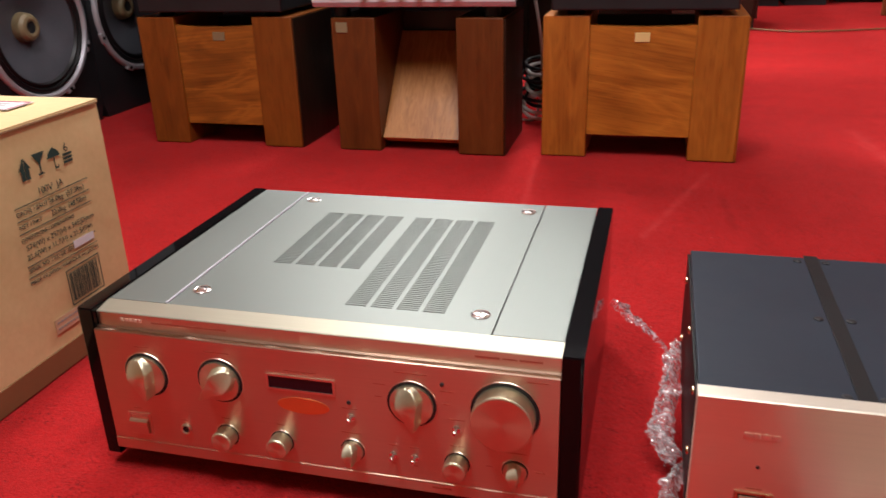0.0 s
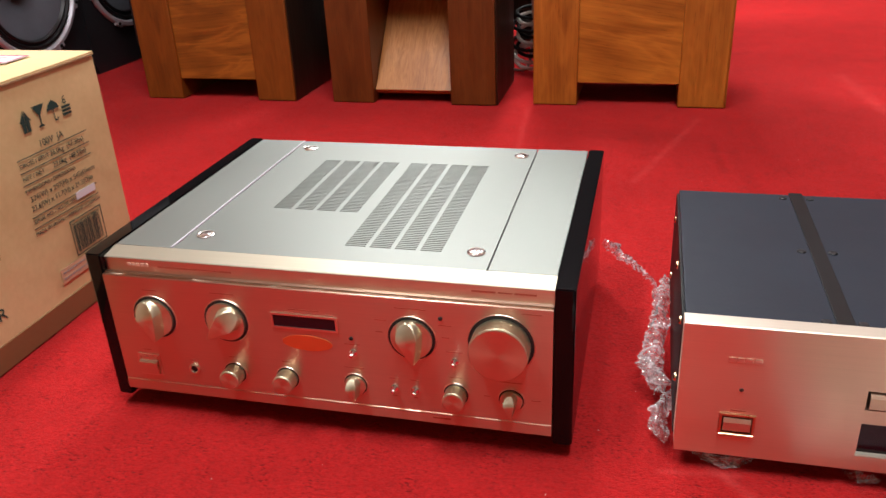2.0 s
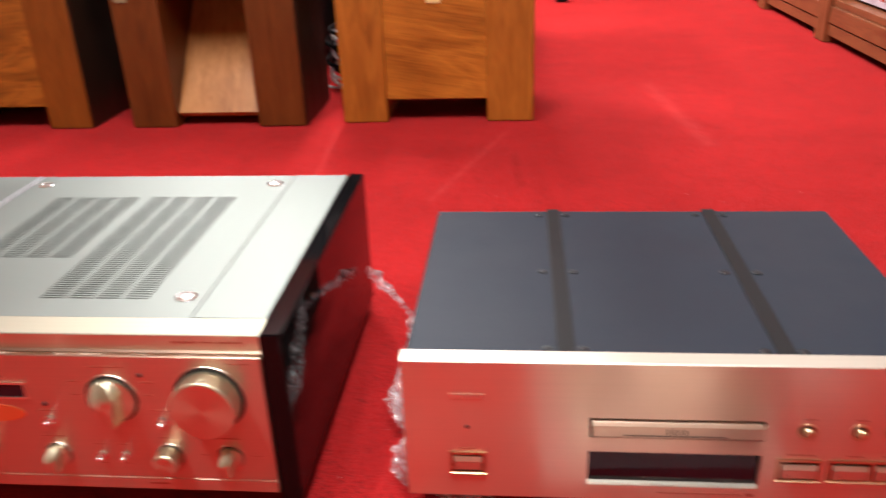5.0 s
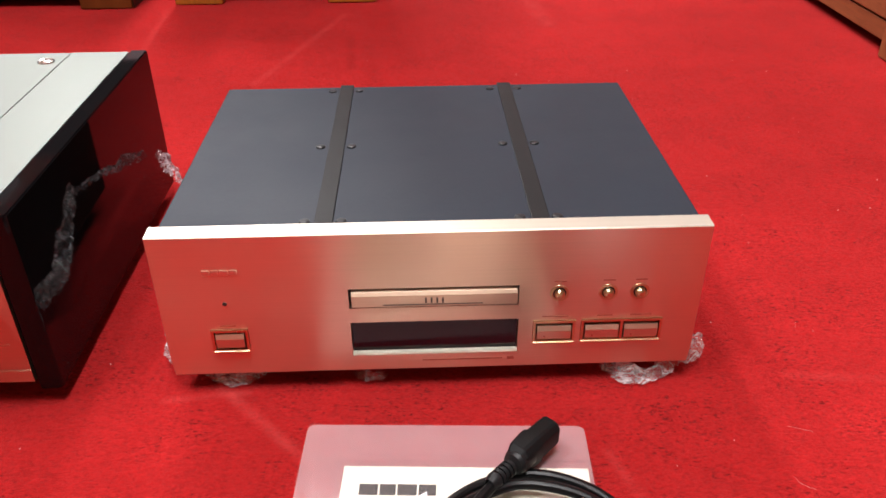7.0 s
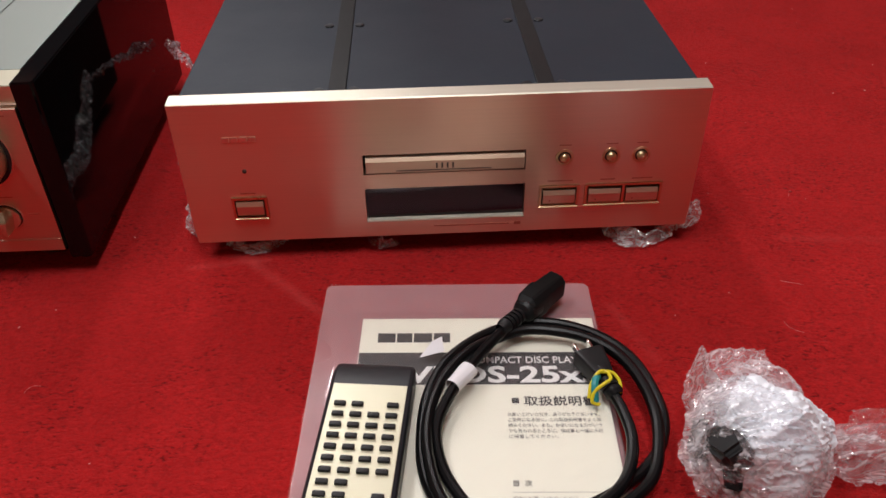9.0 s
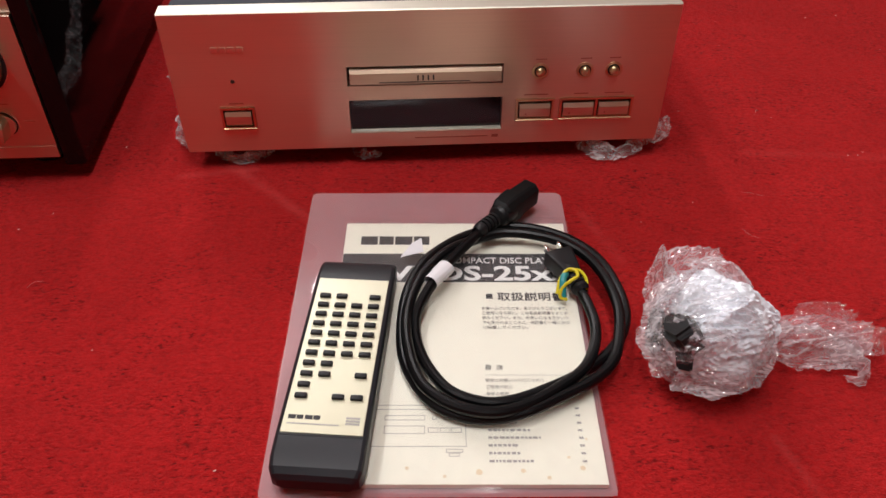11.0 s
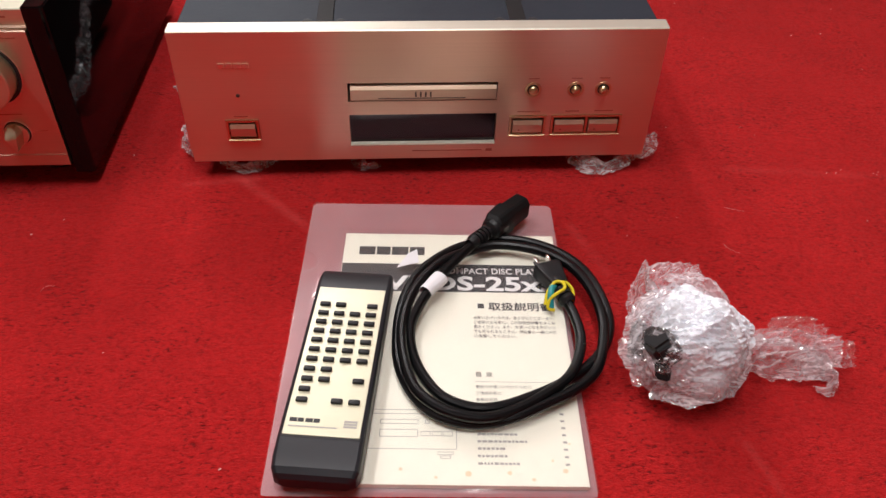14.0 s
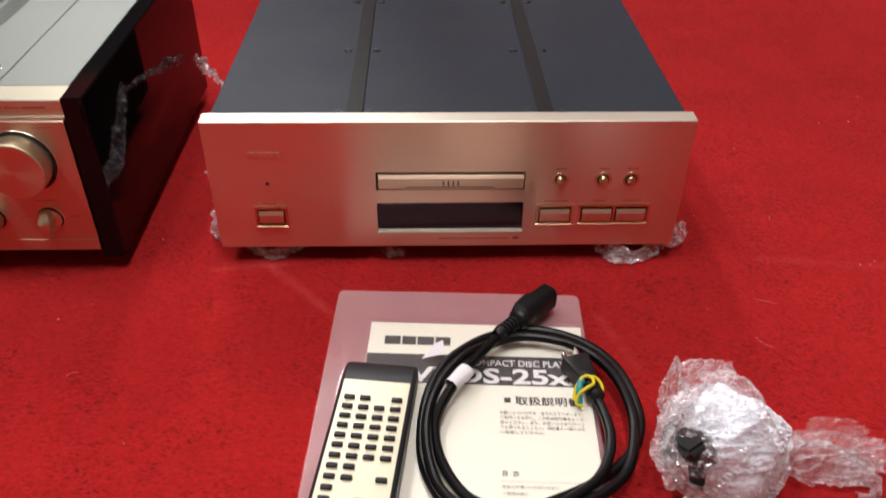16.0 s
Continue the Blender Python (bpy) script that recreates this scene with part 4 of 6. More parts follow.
    part("print_bar", box(0.284, -0.0002, 0.0258, 0.290, 0.0001, 0.0290), RED_INK, cd)
    for x0, w in ((0.0390, 0.0064), (0.0464, 0.0058), (0.0532, 0.0068), (0.0610, 0.0060)):
        part("logo_block", box(x0, -0.0006, 0.1190, x0 + w, 0.0002, 0.1240, 0.0006), GOLD_KNOB, cd)


build_player()


# ---- accessories in front of the player ----
FOLDER_AT, BOOK_AT, REMOTE_AT = (0.2220, -0.2080, 0.0), (0.2358, -0.2303, 0.0018), (0.1510, -0.2660, 0.0082)


def build_folder():
    f = thing("document_folder", FOLDER_AT, "milky clear plastic document folder lying on the carpet", "folder", turn=-2.8)
    hw, hh = 0.1125, 0.1555

    def sheet(z_of, name, mat, notch):
        nx, ny = 60, 84
        bm = bmesh.new()
        grid = [[None] * (nx + 1) for _ in range(ny + 1)]
        for j in range(ny + 1):
            for i in range(nx + 1):
                x, y = -hw + 2 * hw * i / nx, -hh + 2 * hh * j / ny
                if notch:                                 # round thumb cut on the open side
                    d = math.hypot(x + hw, y - 0.072)
                    if d < 0.013 and x < -hw + 0.013:
                        x = -hw + math.sqrt(max(0, 0.013 ** 2 - (y - 0.072) ** 2))
                cr = 0.006 if y > 0 else 0.002                    # rounded corners, squarer at the welded foot
                ex, ey = abs(x) - (hw - cr), abs(y) - (hh - cr)
                if ex > 0 and ey > 0 and math.hypot(ex, ey) > cr:
                    k = cr / math.hypot(ex, ey)
                    x, y = math.copysign(hw - cr + ex * k, x), math.copysign(hh - cr + ey * k, y)
                grid[j][i] = bm.verts.new((x, y, z_of(x, y)))
        for j in range(ny):
            for i in range(nx):
                try:
                    bm.faces.new((grid[j][i], grid[j][i + 1], grid[j + 1][i + 1], grid[j + 1][i]))
                except ValueError:
                    pass
        return part(name, bm, mat, f, local=True)

    def over(x, y):
        cx, cy = x - 0.0139, y + 0.0215
        edge = max(abs(cx) - 0.0955, abs(cy) - 0.1310)
        lift = 0.0052 if edge < 0 else 0.0052 * max(0, 1 - edge / 0.016) ** 2
        wave = 0.0012 * max(0, noise.noise(Vector((x * 26, y * 22, 2)))) * min(1, max(0, edge) / 0.01)
        if x < -0.095:
            f = (-x - 0.095) / 0.0175
            wave += 0.0040 * f * f * (0.62 + 0.38 * math.sin(y * 80 + 1.2 + 1.5 * math.sin(y * 33)))
        return 0.0018 + lift + wave

    sheet(lambda x, y: 0.0012, "back_sheet", FOLDER, False)
    sheet(over, "cover_sheet", FOLDER_TOP, True)


def build_booklet():
    b = thing("instruction_booklet", BOOK_AT, "cream paper instruction booklet with black title band inside a folder", "booklet", turn=-3.2)
    hw, hh, top = 0.0930, 0.1280, 0.0042
    part("pages", box(-hw, -hh, 0.0, hw, hh, top, 0.0003), PAPER, b, local=True)

    def flat(x0, y0, x1, y1, mat, name="print_bar", up=0.0):
        part(name, box(x0, y0, top, x1, y1, top + 0.00012 + up), mat, b, local=True, smooth=False)

    flat(-hw + 0.0004, 0.0548, hw - 0.0004, 0.0885, BLACK_INK, "title_band")
    for x, w in ((-0.0793, 0.0140), (-0.0640, 0.0120), (-0.0508, 0.0145), (-0.0350, 0.0130)):       # the maker's mark
        flat(x, 0.1000, x + w, 0.1105, BLACK_INK, "logo_block")
    lay = Matrix.Translation((0, 0, top + 0.0003))
    lettering("COMPACT DISC PLAYER", 0.0098, lay @ Matrix.Translation((0, 0.0768, 0)), WHITE_PRINT, b, bold=0.0001, fit=(-0.0075, 0.0850))
    lettering("VRDS-25xs", 0.0232, lay @ Matrix.Translation((0, 0.0570, 0)), WHITE_PRINT, b, bold=0.0006, fit=(-0.0560, 0.0880))
    flat(0.0228, 0.0362, 0.0280, 0.0414, BLACK_INK)
    lettering("\u53d6\u6271\u8aac\u660e\u66f8", 0.0098, lay @ Matrix.Translation((0.0316, 0.0346, 0)), BLACK_INK, b, bold=0.0001, fit=(0.0000, 0.0520))
    random.seed(4)
    intro = ("\u304a\u8cb7\u3044\u4e0a\u3052\u3044\u305f\u3060\u304d\u3001\u3042\u308a\u304c\u3068\u3046\u3054\u3056\u3044\u307e\u3059\u3002",
             "\u3054\u4f7f\u7528\u306b\u306a\u308b\u524d\u306b\u3001\u3053\u306e\u53d6\u6271\u8aac\u660e\u66f8\u3092\u3088\u304f\u304a",
             "\u8aad\u307f\u304f\u3060\u3055\u3044\u3002\u307e\u305f\u3001\u304a\u4f7f\u3044\u306b\u306a\u308b\u65b9\u304c\u3044\u3064",
             "\u3067\u3082\u898b\u3089\u308c\u308b\u3068\u3053\u308d\u306b\u3001\u4fdd\u8a3c\u66f8\u3068\u4e00\u7dd2\u306b\u5927\u5207",
             "\u306b\u4fdd\u7ba1\u3057\u3066\u304f\u3060\u3055\u3044\u3002")
    for k, text in enumerate(intro):
        lettering(text, 0.0036, lay @ Matrix.Translation((0, 0.0242 - k * 0.0050, 0)), GREY_INK, b, fit=(0.0190, 0.0845) if k < 4 else (0.0190, 0.0530))
    lettering("\u76ee  \u6b21", 0.0052, lay @ Matrix.Translation((0.0188, -0.0352, 0)), BLACK_INK, b)
    flat(0.0188, -0.0402, 0.0820, -0.0399, GREY_INK)
    for k, text in enumerate(("\u5b89\u5168\u306b\u304a\u4f7f\u3044\u3044\u305f\u3060\u304f\u305f\u3081\u306b", "\u3054\u4f7f\u7528\u306e\u524d\u306b", "\u5404\u90e8\u306e\u540d\u79f0", "\u63a5\u7d9a")):
        lettering(text, 0.0032, lay @ Matrix.Translation((0.0188, -0.0460 - k * 0.0060, 0)), GREY_INK, b)
    for k in range(4, 12):
        x, end = 0.0188, 0.0188 + random.uniform(0.016, 0.036)
        while x < end:
            w = random.uniform(0.0012, 0.0036)
            flat(x, -0.0458 - k * 0.0060, x + w, -0.0440 - k * 0.0060, GREY_INK)
            x += w + 0.0008
        flat(0.0785, -0.0458 - k * 0.0060, 0.0815, -0.0442 - k * 0.0060, GREY_INK)

    def outline(x0, y0, x1, y1, t=0.0004):
        for a in ((x0, y0, x1, y0 + t), (x0, y1 - t, x1, y1), (x0, y0 + t, x0 + t, y1 - t), (x1 - t, y0 + t, x1, y1 - t)):
            flat(*a, GREY_INK, "drawn_line")

    outline(-0.0760, -0.1000, 0.0044, -0.0700)                  # the drawn player
    outline(-0.0500, -0.0790, -0.0230, -0.0750)
    outline(-0.0500, -0.0900, -0.0230, -0.0835)
    for x in (-0.0165, -0.0085, -0.0025):
        outline(x - 0.0016, -0.0785, x + 0.0016, -0.0753)
    for x in (-0.0175, -0.0095, -0.0020):
        outline(x - 0.0034, -0.0890, x + 0.0034, -0.0850)
    outline(-0.0090, -0.1045, 0.0020, -0.1018)
    outline(-0.0070, -0.1075, 0.0000, -0.1050)
    flat(-0.0940, -0.0668, 0.0110, -0.0664, GREY_INK)
    for x, y, s in ((-0.010, -0.122, 0.0012), (0.040, -0.118, 0.0016), (0.070, -0.108, 0.0010), (0.012, -0.119, 0.0022), (0.056, -0.123, 0.0014), (0.078, -0.116, 0.0018), (-0.034, -0.116, 0.0013), (0.083, -0.094, 0.0009)):
        part("stain", lathe([(s, 0), (0, 0.0002)], Matrix.Translation((x, y, top)), 12), STAIN, b, local=True)


def build_remote():
    r = thing("remote_control", REMOTE_AT, "charcoal remote control with a pale gold panel on the folder", "remote control", turn=-7.1)
    hw, hl, h = 0.0295, 0.0980, 0.0205
    bm = bmesh.new()
    rows = []
    lo, hi = -hl + 0.003, hl + 0.0045
    prof = [(lo, 0.80, 0.0030, 0.0120), (lo + 0.002, 0.92, 0.0012, 0.0155), (lo + 0.006, 0.98, 0.0, 0.0180), (lo + 0.014, 1.0, 0.0, 0.0196), (-0.067, 1.0, 0.0, h),
            (0.077, 1.0, 0.0, h), (hi - 0.012, 1.0, 0.0, 0.0190), (hi - 0.005, 0.99, 0.0008, 0.0160), (hi - 0.001, 0.96, 0.0025, 0.0125), (hi, 0.93, 0.0040, 0.0105)]
    for y, w, z0, z1 in prof:
        w *= hw
        c = 0.003
        ring = [(-w + c, z0), (w - c, z0), (w, z0 + c), (w, z1 - c), (w - c * 0.35, z1 - c * 0.3), (w - c, z1), (-w + c, z1), (-w + c * 0.35, z1 - c * 0.3), (-w, z1 - c), (-w, z0 + c)]
        rows.append([bm.verts.new((x, y, z)) for x, z in ring])
    for a, c in zip(rows, rows[1:]):
        for i in range(10):
            bm.faces.new((a[i], a[(i + 1) % 10], c[(i + 1) % 10], c[i]))
    bm.faces.new(rows[0]), bm.faces.new(list(reversed(rows[-1])))
    bmesh.ops.recalc_face_normals(bm, faces=bm.faces[:])
    part("case", bm, CHARCOAL, r, local=True)
    panel = part("key_panel", box(-0.0262, -0.0665, h - 0.0004, 0.0262, 0.0738, h + 0.0008, 0.0004), CREAM_PANEL, r, "pale gold metal key panel", local=True)
    key = box(-0.0041, -0.0020, 0.0, 0.0041, 0.0020, 0.0024, 0.0009, 3)
    cols = (-0.0183, -0.0061, 0.0061, 0.0183)
    keys = [(0, 0), (0, 1), (0, 3)] + [(k, c) for k in range(1, 7) for c in range(4)] + [(7, 0), (7, 1), (8, 0), (8, 1), (8, 3), (9, 0), (10, 0), (10, 2), (10, 3)]
    first = None
    for k, c in keys:
        m = Matrix.Translation((cols[c], 0.0543 - 0.00925 * k, h + 0.0007))
        if first is None:
            first = part("key", key, PLASTIC, r, local=True)
            first.matrix_basis = m
        else:
            again("key", first, r, m)
        part("print_bar", box(cols[c] - 0.0024, 0.0571 - 0.00925 * k, h + 0.0007, cols[c] + 0.0024, 0.0577 - 0.00925 * k, h + 0.00095), GREY_INK, r, local=True)
    for i, w in enumerate((0.0050, 0.0043, 0.0050, 0.0044)):
        part("logo_block", box(-0.0232 + i * 0.0054, -0.0562, h + 0.0007, -0.0232 + i * 0.0054 + w, -0.0530, h + 0.0010), BLACK_INK, r, local=True)
    part("print_bar", box(-0.0232, -0.0602, h + 0.0007, 0.0100, -0.0592, h + 0.0009), GREY_INK, r, local=True)
    for i in range(3):
        part("logo_block", box(0.0140, -0.0590 + i * 0.0022, h + 0.0007, 0.0230, -0.0574 + i * 0.0022, h + 0.0009), GREY_INK, r, local=True)
    part("groove", box(-0.0272, -0.0680, h - 0.0003, 0.0272, -0.0668, h + 0.0002), SHADOW_BLACK, r, local=True)


def build_power_cord():
    cord = thing("power_cord", (0.275, -0.21, 0.007), "coiled black mains cord with moulded ends on the folder", "power cord")
    # two and three quarter turns, laid over one another
    inner = [(0.2609, -0.1346, 0.0225), (0.2412, -0.1592, 0.0225), (0.2235, -0.1857, 0.0225), (0.2128, -0.2034, 0.0195), (0.205, -0.2243, 0.0165), (0.206, -0.2476, 0.0135), (0.2141, -0.2704, 0.012), (0.2271, -0.2894, 0.012),
            (0.2472, -0.2995, 0.012), (0.2673, -0.2995, 0.012), (0.2914, -0.2915, 0.012), (0.3185, -0.2784, 0.012), (0.3416, -0.2613, 0.012), (0.3567, -0.2412, 0.012), (0.3637, -0.2171, 0.012), (0.3617, -0.185, 0.012),
            (0.3527, -0.1569, 0.012), (0.3346, -0.1348, 0.012), (0.3095, -0.1207, 0.012), (0.2844, -0.1167, 0.012)]
    outer = [(0.2612, -0.1223, 0.0125), (0.2381, -0.1343, 0.0125), (0.2151, -0.1564, 0.0125), (0.201, -0.1865, 0.0125), (0.195, -0.2206, 0.0125), (0.195, -0.2547, 0.0125), (0.203, -0.2818, 0.0125), (0.2171, -0.3019, 0.0125),
            (0.2361, -0.3119, 0.0125), (0.2562, -0.3139, 0.0125), (0.2775, -0.3122, 0.017), (0.3013, -0.3013, 0.017), (0.3242, -0.2894, 0.017), (0.3421, -0.2725, 0.017), (0.352, -0.2476, 0.017), (0.357, -0.2198, 0.017),
            (0.3537, -0.189, 0.018), (0.3428, -0.1622, 0.018)]
    upper = [(0.3249, -0.1444, 0.018), (0.3021, -0.1345, 0.018), (0.2783, -0.1315, 0.018), (0.2575, -0.1385, 0.018), (0.2346, -0.152, 0.0195), (0.2158, -0.1737, 0.0195), (0.2039, -0.1994, 0.0195), (0.198, -0.2301, 0.0195),
            (0.2, -0.2617, 0.0195), (0.2069, -0.2864, 0.0195), (0.2207, -0.3022, 0.0195), (0.2375, -0.3111, 0.0195), (0.2563, -0.314, 0.0195), (0.2781, -0.3081, 0.0195), (0.3009, -0.2948, 0.0189), (0.3199, -0.2795, 0.0183),
            (0.3309, -0.2601, 0.0177), (0.3361, -0.2388, 0.0171), (0.3353, -0.2173, 0.0165), (0.3325, -0.2009, 0.0159)]
    part("cable", tube(inner + outer + upper, 0.0041, 12, 8), RUBBER, cord)
    # socket end: boot with ribs, then a tapered body with a rounded six-sided mouth
    a, b = Vector((0.2605, -0.1335, 0.0235)), Vector((0.319, -0.0715, 0.0185))
    axis = (b - a).normalized()
    m = Matrix.Translation(a) @ axis.to_track_quat("Z", "X").to_matrix().to_4x4()
    prof = [(0.0046, -0.004)]
    for k in range(5):
        prof += [(0.0064, 0.001 + k * 0.0042), (0.0066, 0.0032 + k * 0.0042), (0.0050, 0.0034 + k * 0.0042), (0.0050, 0.0050 + k * 0.0042)]
    prof += [(0.0085, 0.024), (0.0100, 0.027), (0.0100, 0.040), (0, 0.040)]
    part("strain_relief", lathe(prof, m, 20), PLASTIC, cord)
    body = bmesh.new()
    rows = []
    for h, w, d in ((0.026, 0.0085, 0.0072), (0.031, 0.0120, 0.0088), (0.044, 0.0135, 0.0098), (0.048, 0.0135, 0.0098), (0.0485, 0.0122, 0.0086), (0.072, 0.0118, 0.0082), (0.074, 0.0108, 0.0074)):
        rows.append([body.verts.new((x, y, h)) for x, y in ((-w * 0.86, -d), (w * 0.86, -d), (w, -d * 0.8), (w, d * 0.3), (w * 0.92, d * 0.55), (w * 0.62, d * 0.94), (w * 0.5, d), (-w * 0.5, d), (-w * 0.62, d * 0.94), (-w * 0.92, d * 0.55), (-w, d * 0.3), (-w, -d * 0.8))])
    for p, q in zip(rows, rows[1:]):
        for i in range(12):
            body.faces.new((p[i], p[(i + 1) % 12], q[(i + 1) % 12], q[i]))
    body.faces.new(list(reversed(rows[0]))), body.faces.new(rows[-1])
    body.transform(m)
    sock = part("socket_body", body, MATT_RUBBER, cord, "moulded black socket end")
    for x, y in ((-0.0060, -0.0028), (0.0060, -0.0028), (0, 0.0028)):
        part("contact_slot", box(x - 0.0010, y - 0.0024, 0.0738, x + 0.0010, y + 0.0024, 0.0743), SHADOW_BLACK, sock).data.transform(world_of(sock).inverted() @ m @ world_of(sock))
    # mains plug
    a, b = Vector((0.3330, -0.2000, 0.0165)), Vector((0.3170, -0.1500, 0.0190))
    axis = (b - a).normalized()
    m = Matrix.Translation(a) @ axis.to_track_quat("Z", "Y").to_matrix().to_4x4()
    prof = [(0.0046, -0.003)]
    for k in range(3):
        prof += [(0.0068, 0.000 + k * 0.0045), (0.0070, 0.0030 + k * 0.0045), (0.0052, 0.0032 + k * 0.0045), (0.0052, 0.0044 + k * 0.0045)]
    prof += [(0.0080, 0.015), (0.0080, 0.022), (0, 0.022)]
    part("strain_relief", lathe(prof, m, 20), PLASTIC, cord)
    bm = box(-0.0120, -0.0075, 0.014, 0.0120, 0.0075, 0.042, 0.003, 3)
    for v in bm.verts:
        f = 0.55 + 0.45 * min(1, (v.co.z - 0.014) / 0.018)
        v.co.x *= f
    bm.transform(m)
    plug = part("plug_body", bm, PLASTIC, cord, "moulded black mains plug")
    for x in (-0.0058, 0.0058):
        bm = box(x - 0.0009, -0.0032, 0.041, x + 0.0009, 0.0032, 0.052, 0.0005)
        bm.transform(m)
        part("blade", bm, CHROME, plug, "flat metal blade")
    wire = [(0.3215, -0.2060, 0.0125), (0.3160, -0.2055, 0.0150), (0.3180, -0.2015, 0.0210), (0.3240, -0.2000, 0.0265), (0.3300, -0.1955, 0.0270), (0.3290, -0.1880, 0.0262),
            (0.3230, -0.1880, 0.0262), (0.3165, -0.1955, 0.0225), (0.3140, -0.2030, 0.0160)]
    part("earth_wire", tube(wire, 0.0013, 8, 6), YELLOW, cord, "yellow and green earth wire")
    part("earth_wire", tube([(0.3250, -0.1870, 0.0255), (0.3330, -0.1870, 0.0245), (0.3375, -0.1930, 0.0215), (0.3370, -0.2010, 0.0175)], 0.0013, 8, 6), YELLOW, cord)
    part("tie", tube([(0.3190, -0.2040, 0.0135), (0.3185, -0.1990, 0.0215), (0.3200, -0.1930, 0.0245), (0.3230, -0.1880, 0.0215)], 0.0026, 8, 6), TEAL, cord, "teal plastic tie")
    # a paper tag wrapped round the cable, and its loose pointed end
    bm = bmesh.new()
    rows = []
    for u in (-0.011, -0.004, 0.004, 0.011):
        rows.append([bm.verts.new((u, 0.0064 * math.cos(t) * (1.1 if u > 0 else 0.95), 0.0055 * math.sin(t))) for t in (2 * math.pi * k / 16 for k in range(16))])
    for p, q in zip(rows, rows[1:]):
        for i in range(16):
            bm.faces.new((p[i], p[(i + 1) % 16], q[(i + 1) % 16], q[i]))
    bm.transform(pose(0.2245, -0.1835, 0.0226, 0, 0, 52))
    part("cable_tag", bm, LABEL_WHITE, cord, "white paper tag wrapped round the cable")
    bm = prism([(-0.013, -0.002), (0.006, -0.006), (0.010, 0.006), (0.001, 0.0055)], 0.0004, pose(0.2060, -0.1470, 0.0175, 20, -10, 22))
    part("cable_tag", bm, LABEL_WHITE, cord, "loose pointed end of a white paper tag", smooth=False)


build_folder()
build_booklet()
build_remote()
build_power_cord()


def crumpled_blob(center, radii, seed, amount, levels=5, floor=0.002):
    bm = bmesh.new()
    bmesh.ops.create_icosphere(bm, subdivisions=levels, radius=1.0)
    for v in bm.verts:
        n = v.co.normalized()
        r = 1 + amount * 1.3 * noise.noise(n * 1.6 + Vector((seed, 0, 0))) + amount * (0.25 - abs(noise.noise(n * 3.4 + Vector((0, seed, 0)))))
        r += amount * 0.45 * (0.25 - abs(noise.noise(n * 9 + Vector((seed, seed, 0))))) + amount * 0.25 * noise.noise(n * 23 + Vector((seed, 0, seed)))
        v.co = Vector(center) + Vector((n.x * radii[0], n.y * radii[1], n.z * radii[2])) * r
        v.co.z = max(v.co.z, floor)
    return bm


def draped_wrap(center, radii, seed, amount, fine_by=1.0):
    """Film pulled over a lump: drawn out to a gathered neck on the +x side and up to a peak at the back, with pleats that run to both."""
    bm = bmesh.new()
    bmesh.ops.create_icosphere(bm, subdivisions=6, radius=1.0)
    neck, peak = Vector((0.97, 0.10, -0.15)).normalized(), Vector((-0.22, 0.80, 0.56)).normalized()
    for v in bm.verts:
        n = v.co.normalized()
        ang = math.atan2(n.z, n.y)
        r = 1 + amount * 1.1 * noise.noise(n * 1.6 + Vector((seed, 0, 0)))
        pleat = 0.22 - abs(noise.noise(Vector((n.x * 1.3, math.cos(ang) * 3.4, math.sin(ang) * 3.4 + seed))))
        fine = 0.22 - abs(noise.noise(Vector((n.x * 3.0, math.cos(ang) * 9, math.sin(ang) * 9 + seed))))
        hair = 0.2 - abs(noise.noise(Vector((n.x * 6.0, math.cos(ang) * 21, math.sin(ang) * 21 + seed)) + noise.noise_vector(n * 4) * 0.8))
        r += amount * 0.8 * pleat + amount * 0.50 * fine * fine_by + amount * 0.22 * hair * fine_by + amount * 0.12 * (0.2 - abs(noise.noise(n * 19)))
        r += 0.36 * max(0, (n.dot(neck) - 0.62) / 0.38) ** 1.5 + 0.10 * max(0, (n.dot(peak) - 0.66) / 0.34) ** 1.4
        v.co = Vector(center) + Vector((n.x * radii[0], n.y * radii[1], n.z * radii[2])) * r
        v.co.z = max(v.co.z, 0.002)
    return bm


def film_sheet(corners, seed, lift, folds, nu=34, nv=22):
    """A loose flap of film between four corners, with sharp folds."""
    a, b, c, d = (Vector(p) for p in corners)
    bm = bmesh.new()
    rows = []
    for j in range(nv + 1):
        v = j / nv
        row = []
        for i in range(nu + 1):
            u = i / nu
            q = (a * (1 - u) + b * u) * (1 - v) + (d * (1 - u) + c * u) * v
            up = math.sin(math.pi * min(1, u * 1.05)) * lift * (0.4 + 0.6 * v)
            crease = 0.25 - abs(noise.noise(Vector((u * folds + seed, v * folds * 0.55, seed))))
            small = 0.25 - abs(noise.noise(Vector((u * folds * 3.1, v * folds * 2.2 + seed, seed * 2))))
            q = q + Vector((0.0012 * noise.noise(q * 160), -0.35 * up, up)) + Vector((0.2, -0.5, 0.9)) * (0.011 * crease + 0.0022 * small)
            q += rumple(q, 90, 0.0010, seed)
            q.z = max(q.z, 0.002)
            row.append(bm.verts.new(q))
        rows.append(row)
    for p, q in zip(rows, rows[1:]):
        for i in range(nu):
            bm.faces.new((p[i], p[i + 1], q[i + 1], q[i]))
    return bm


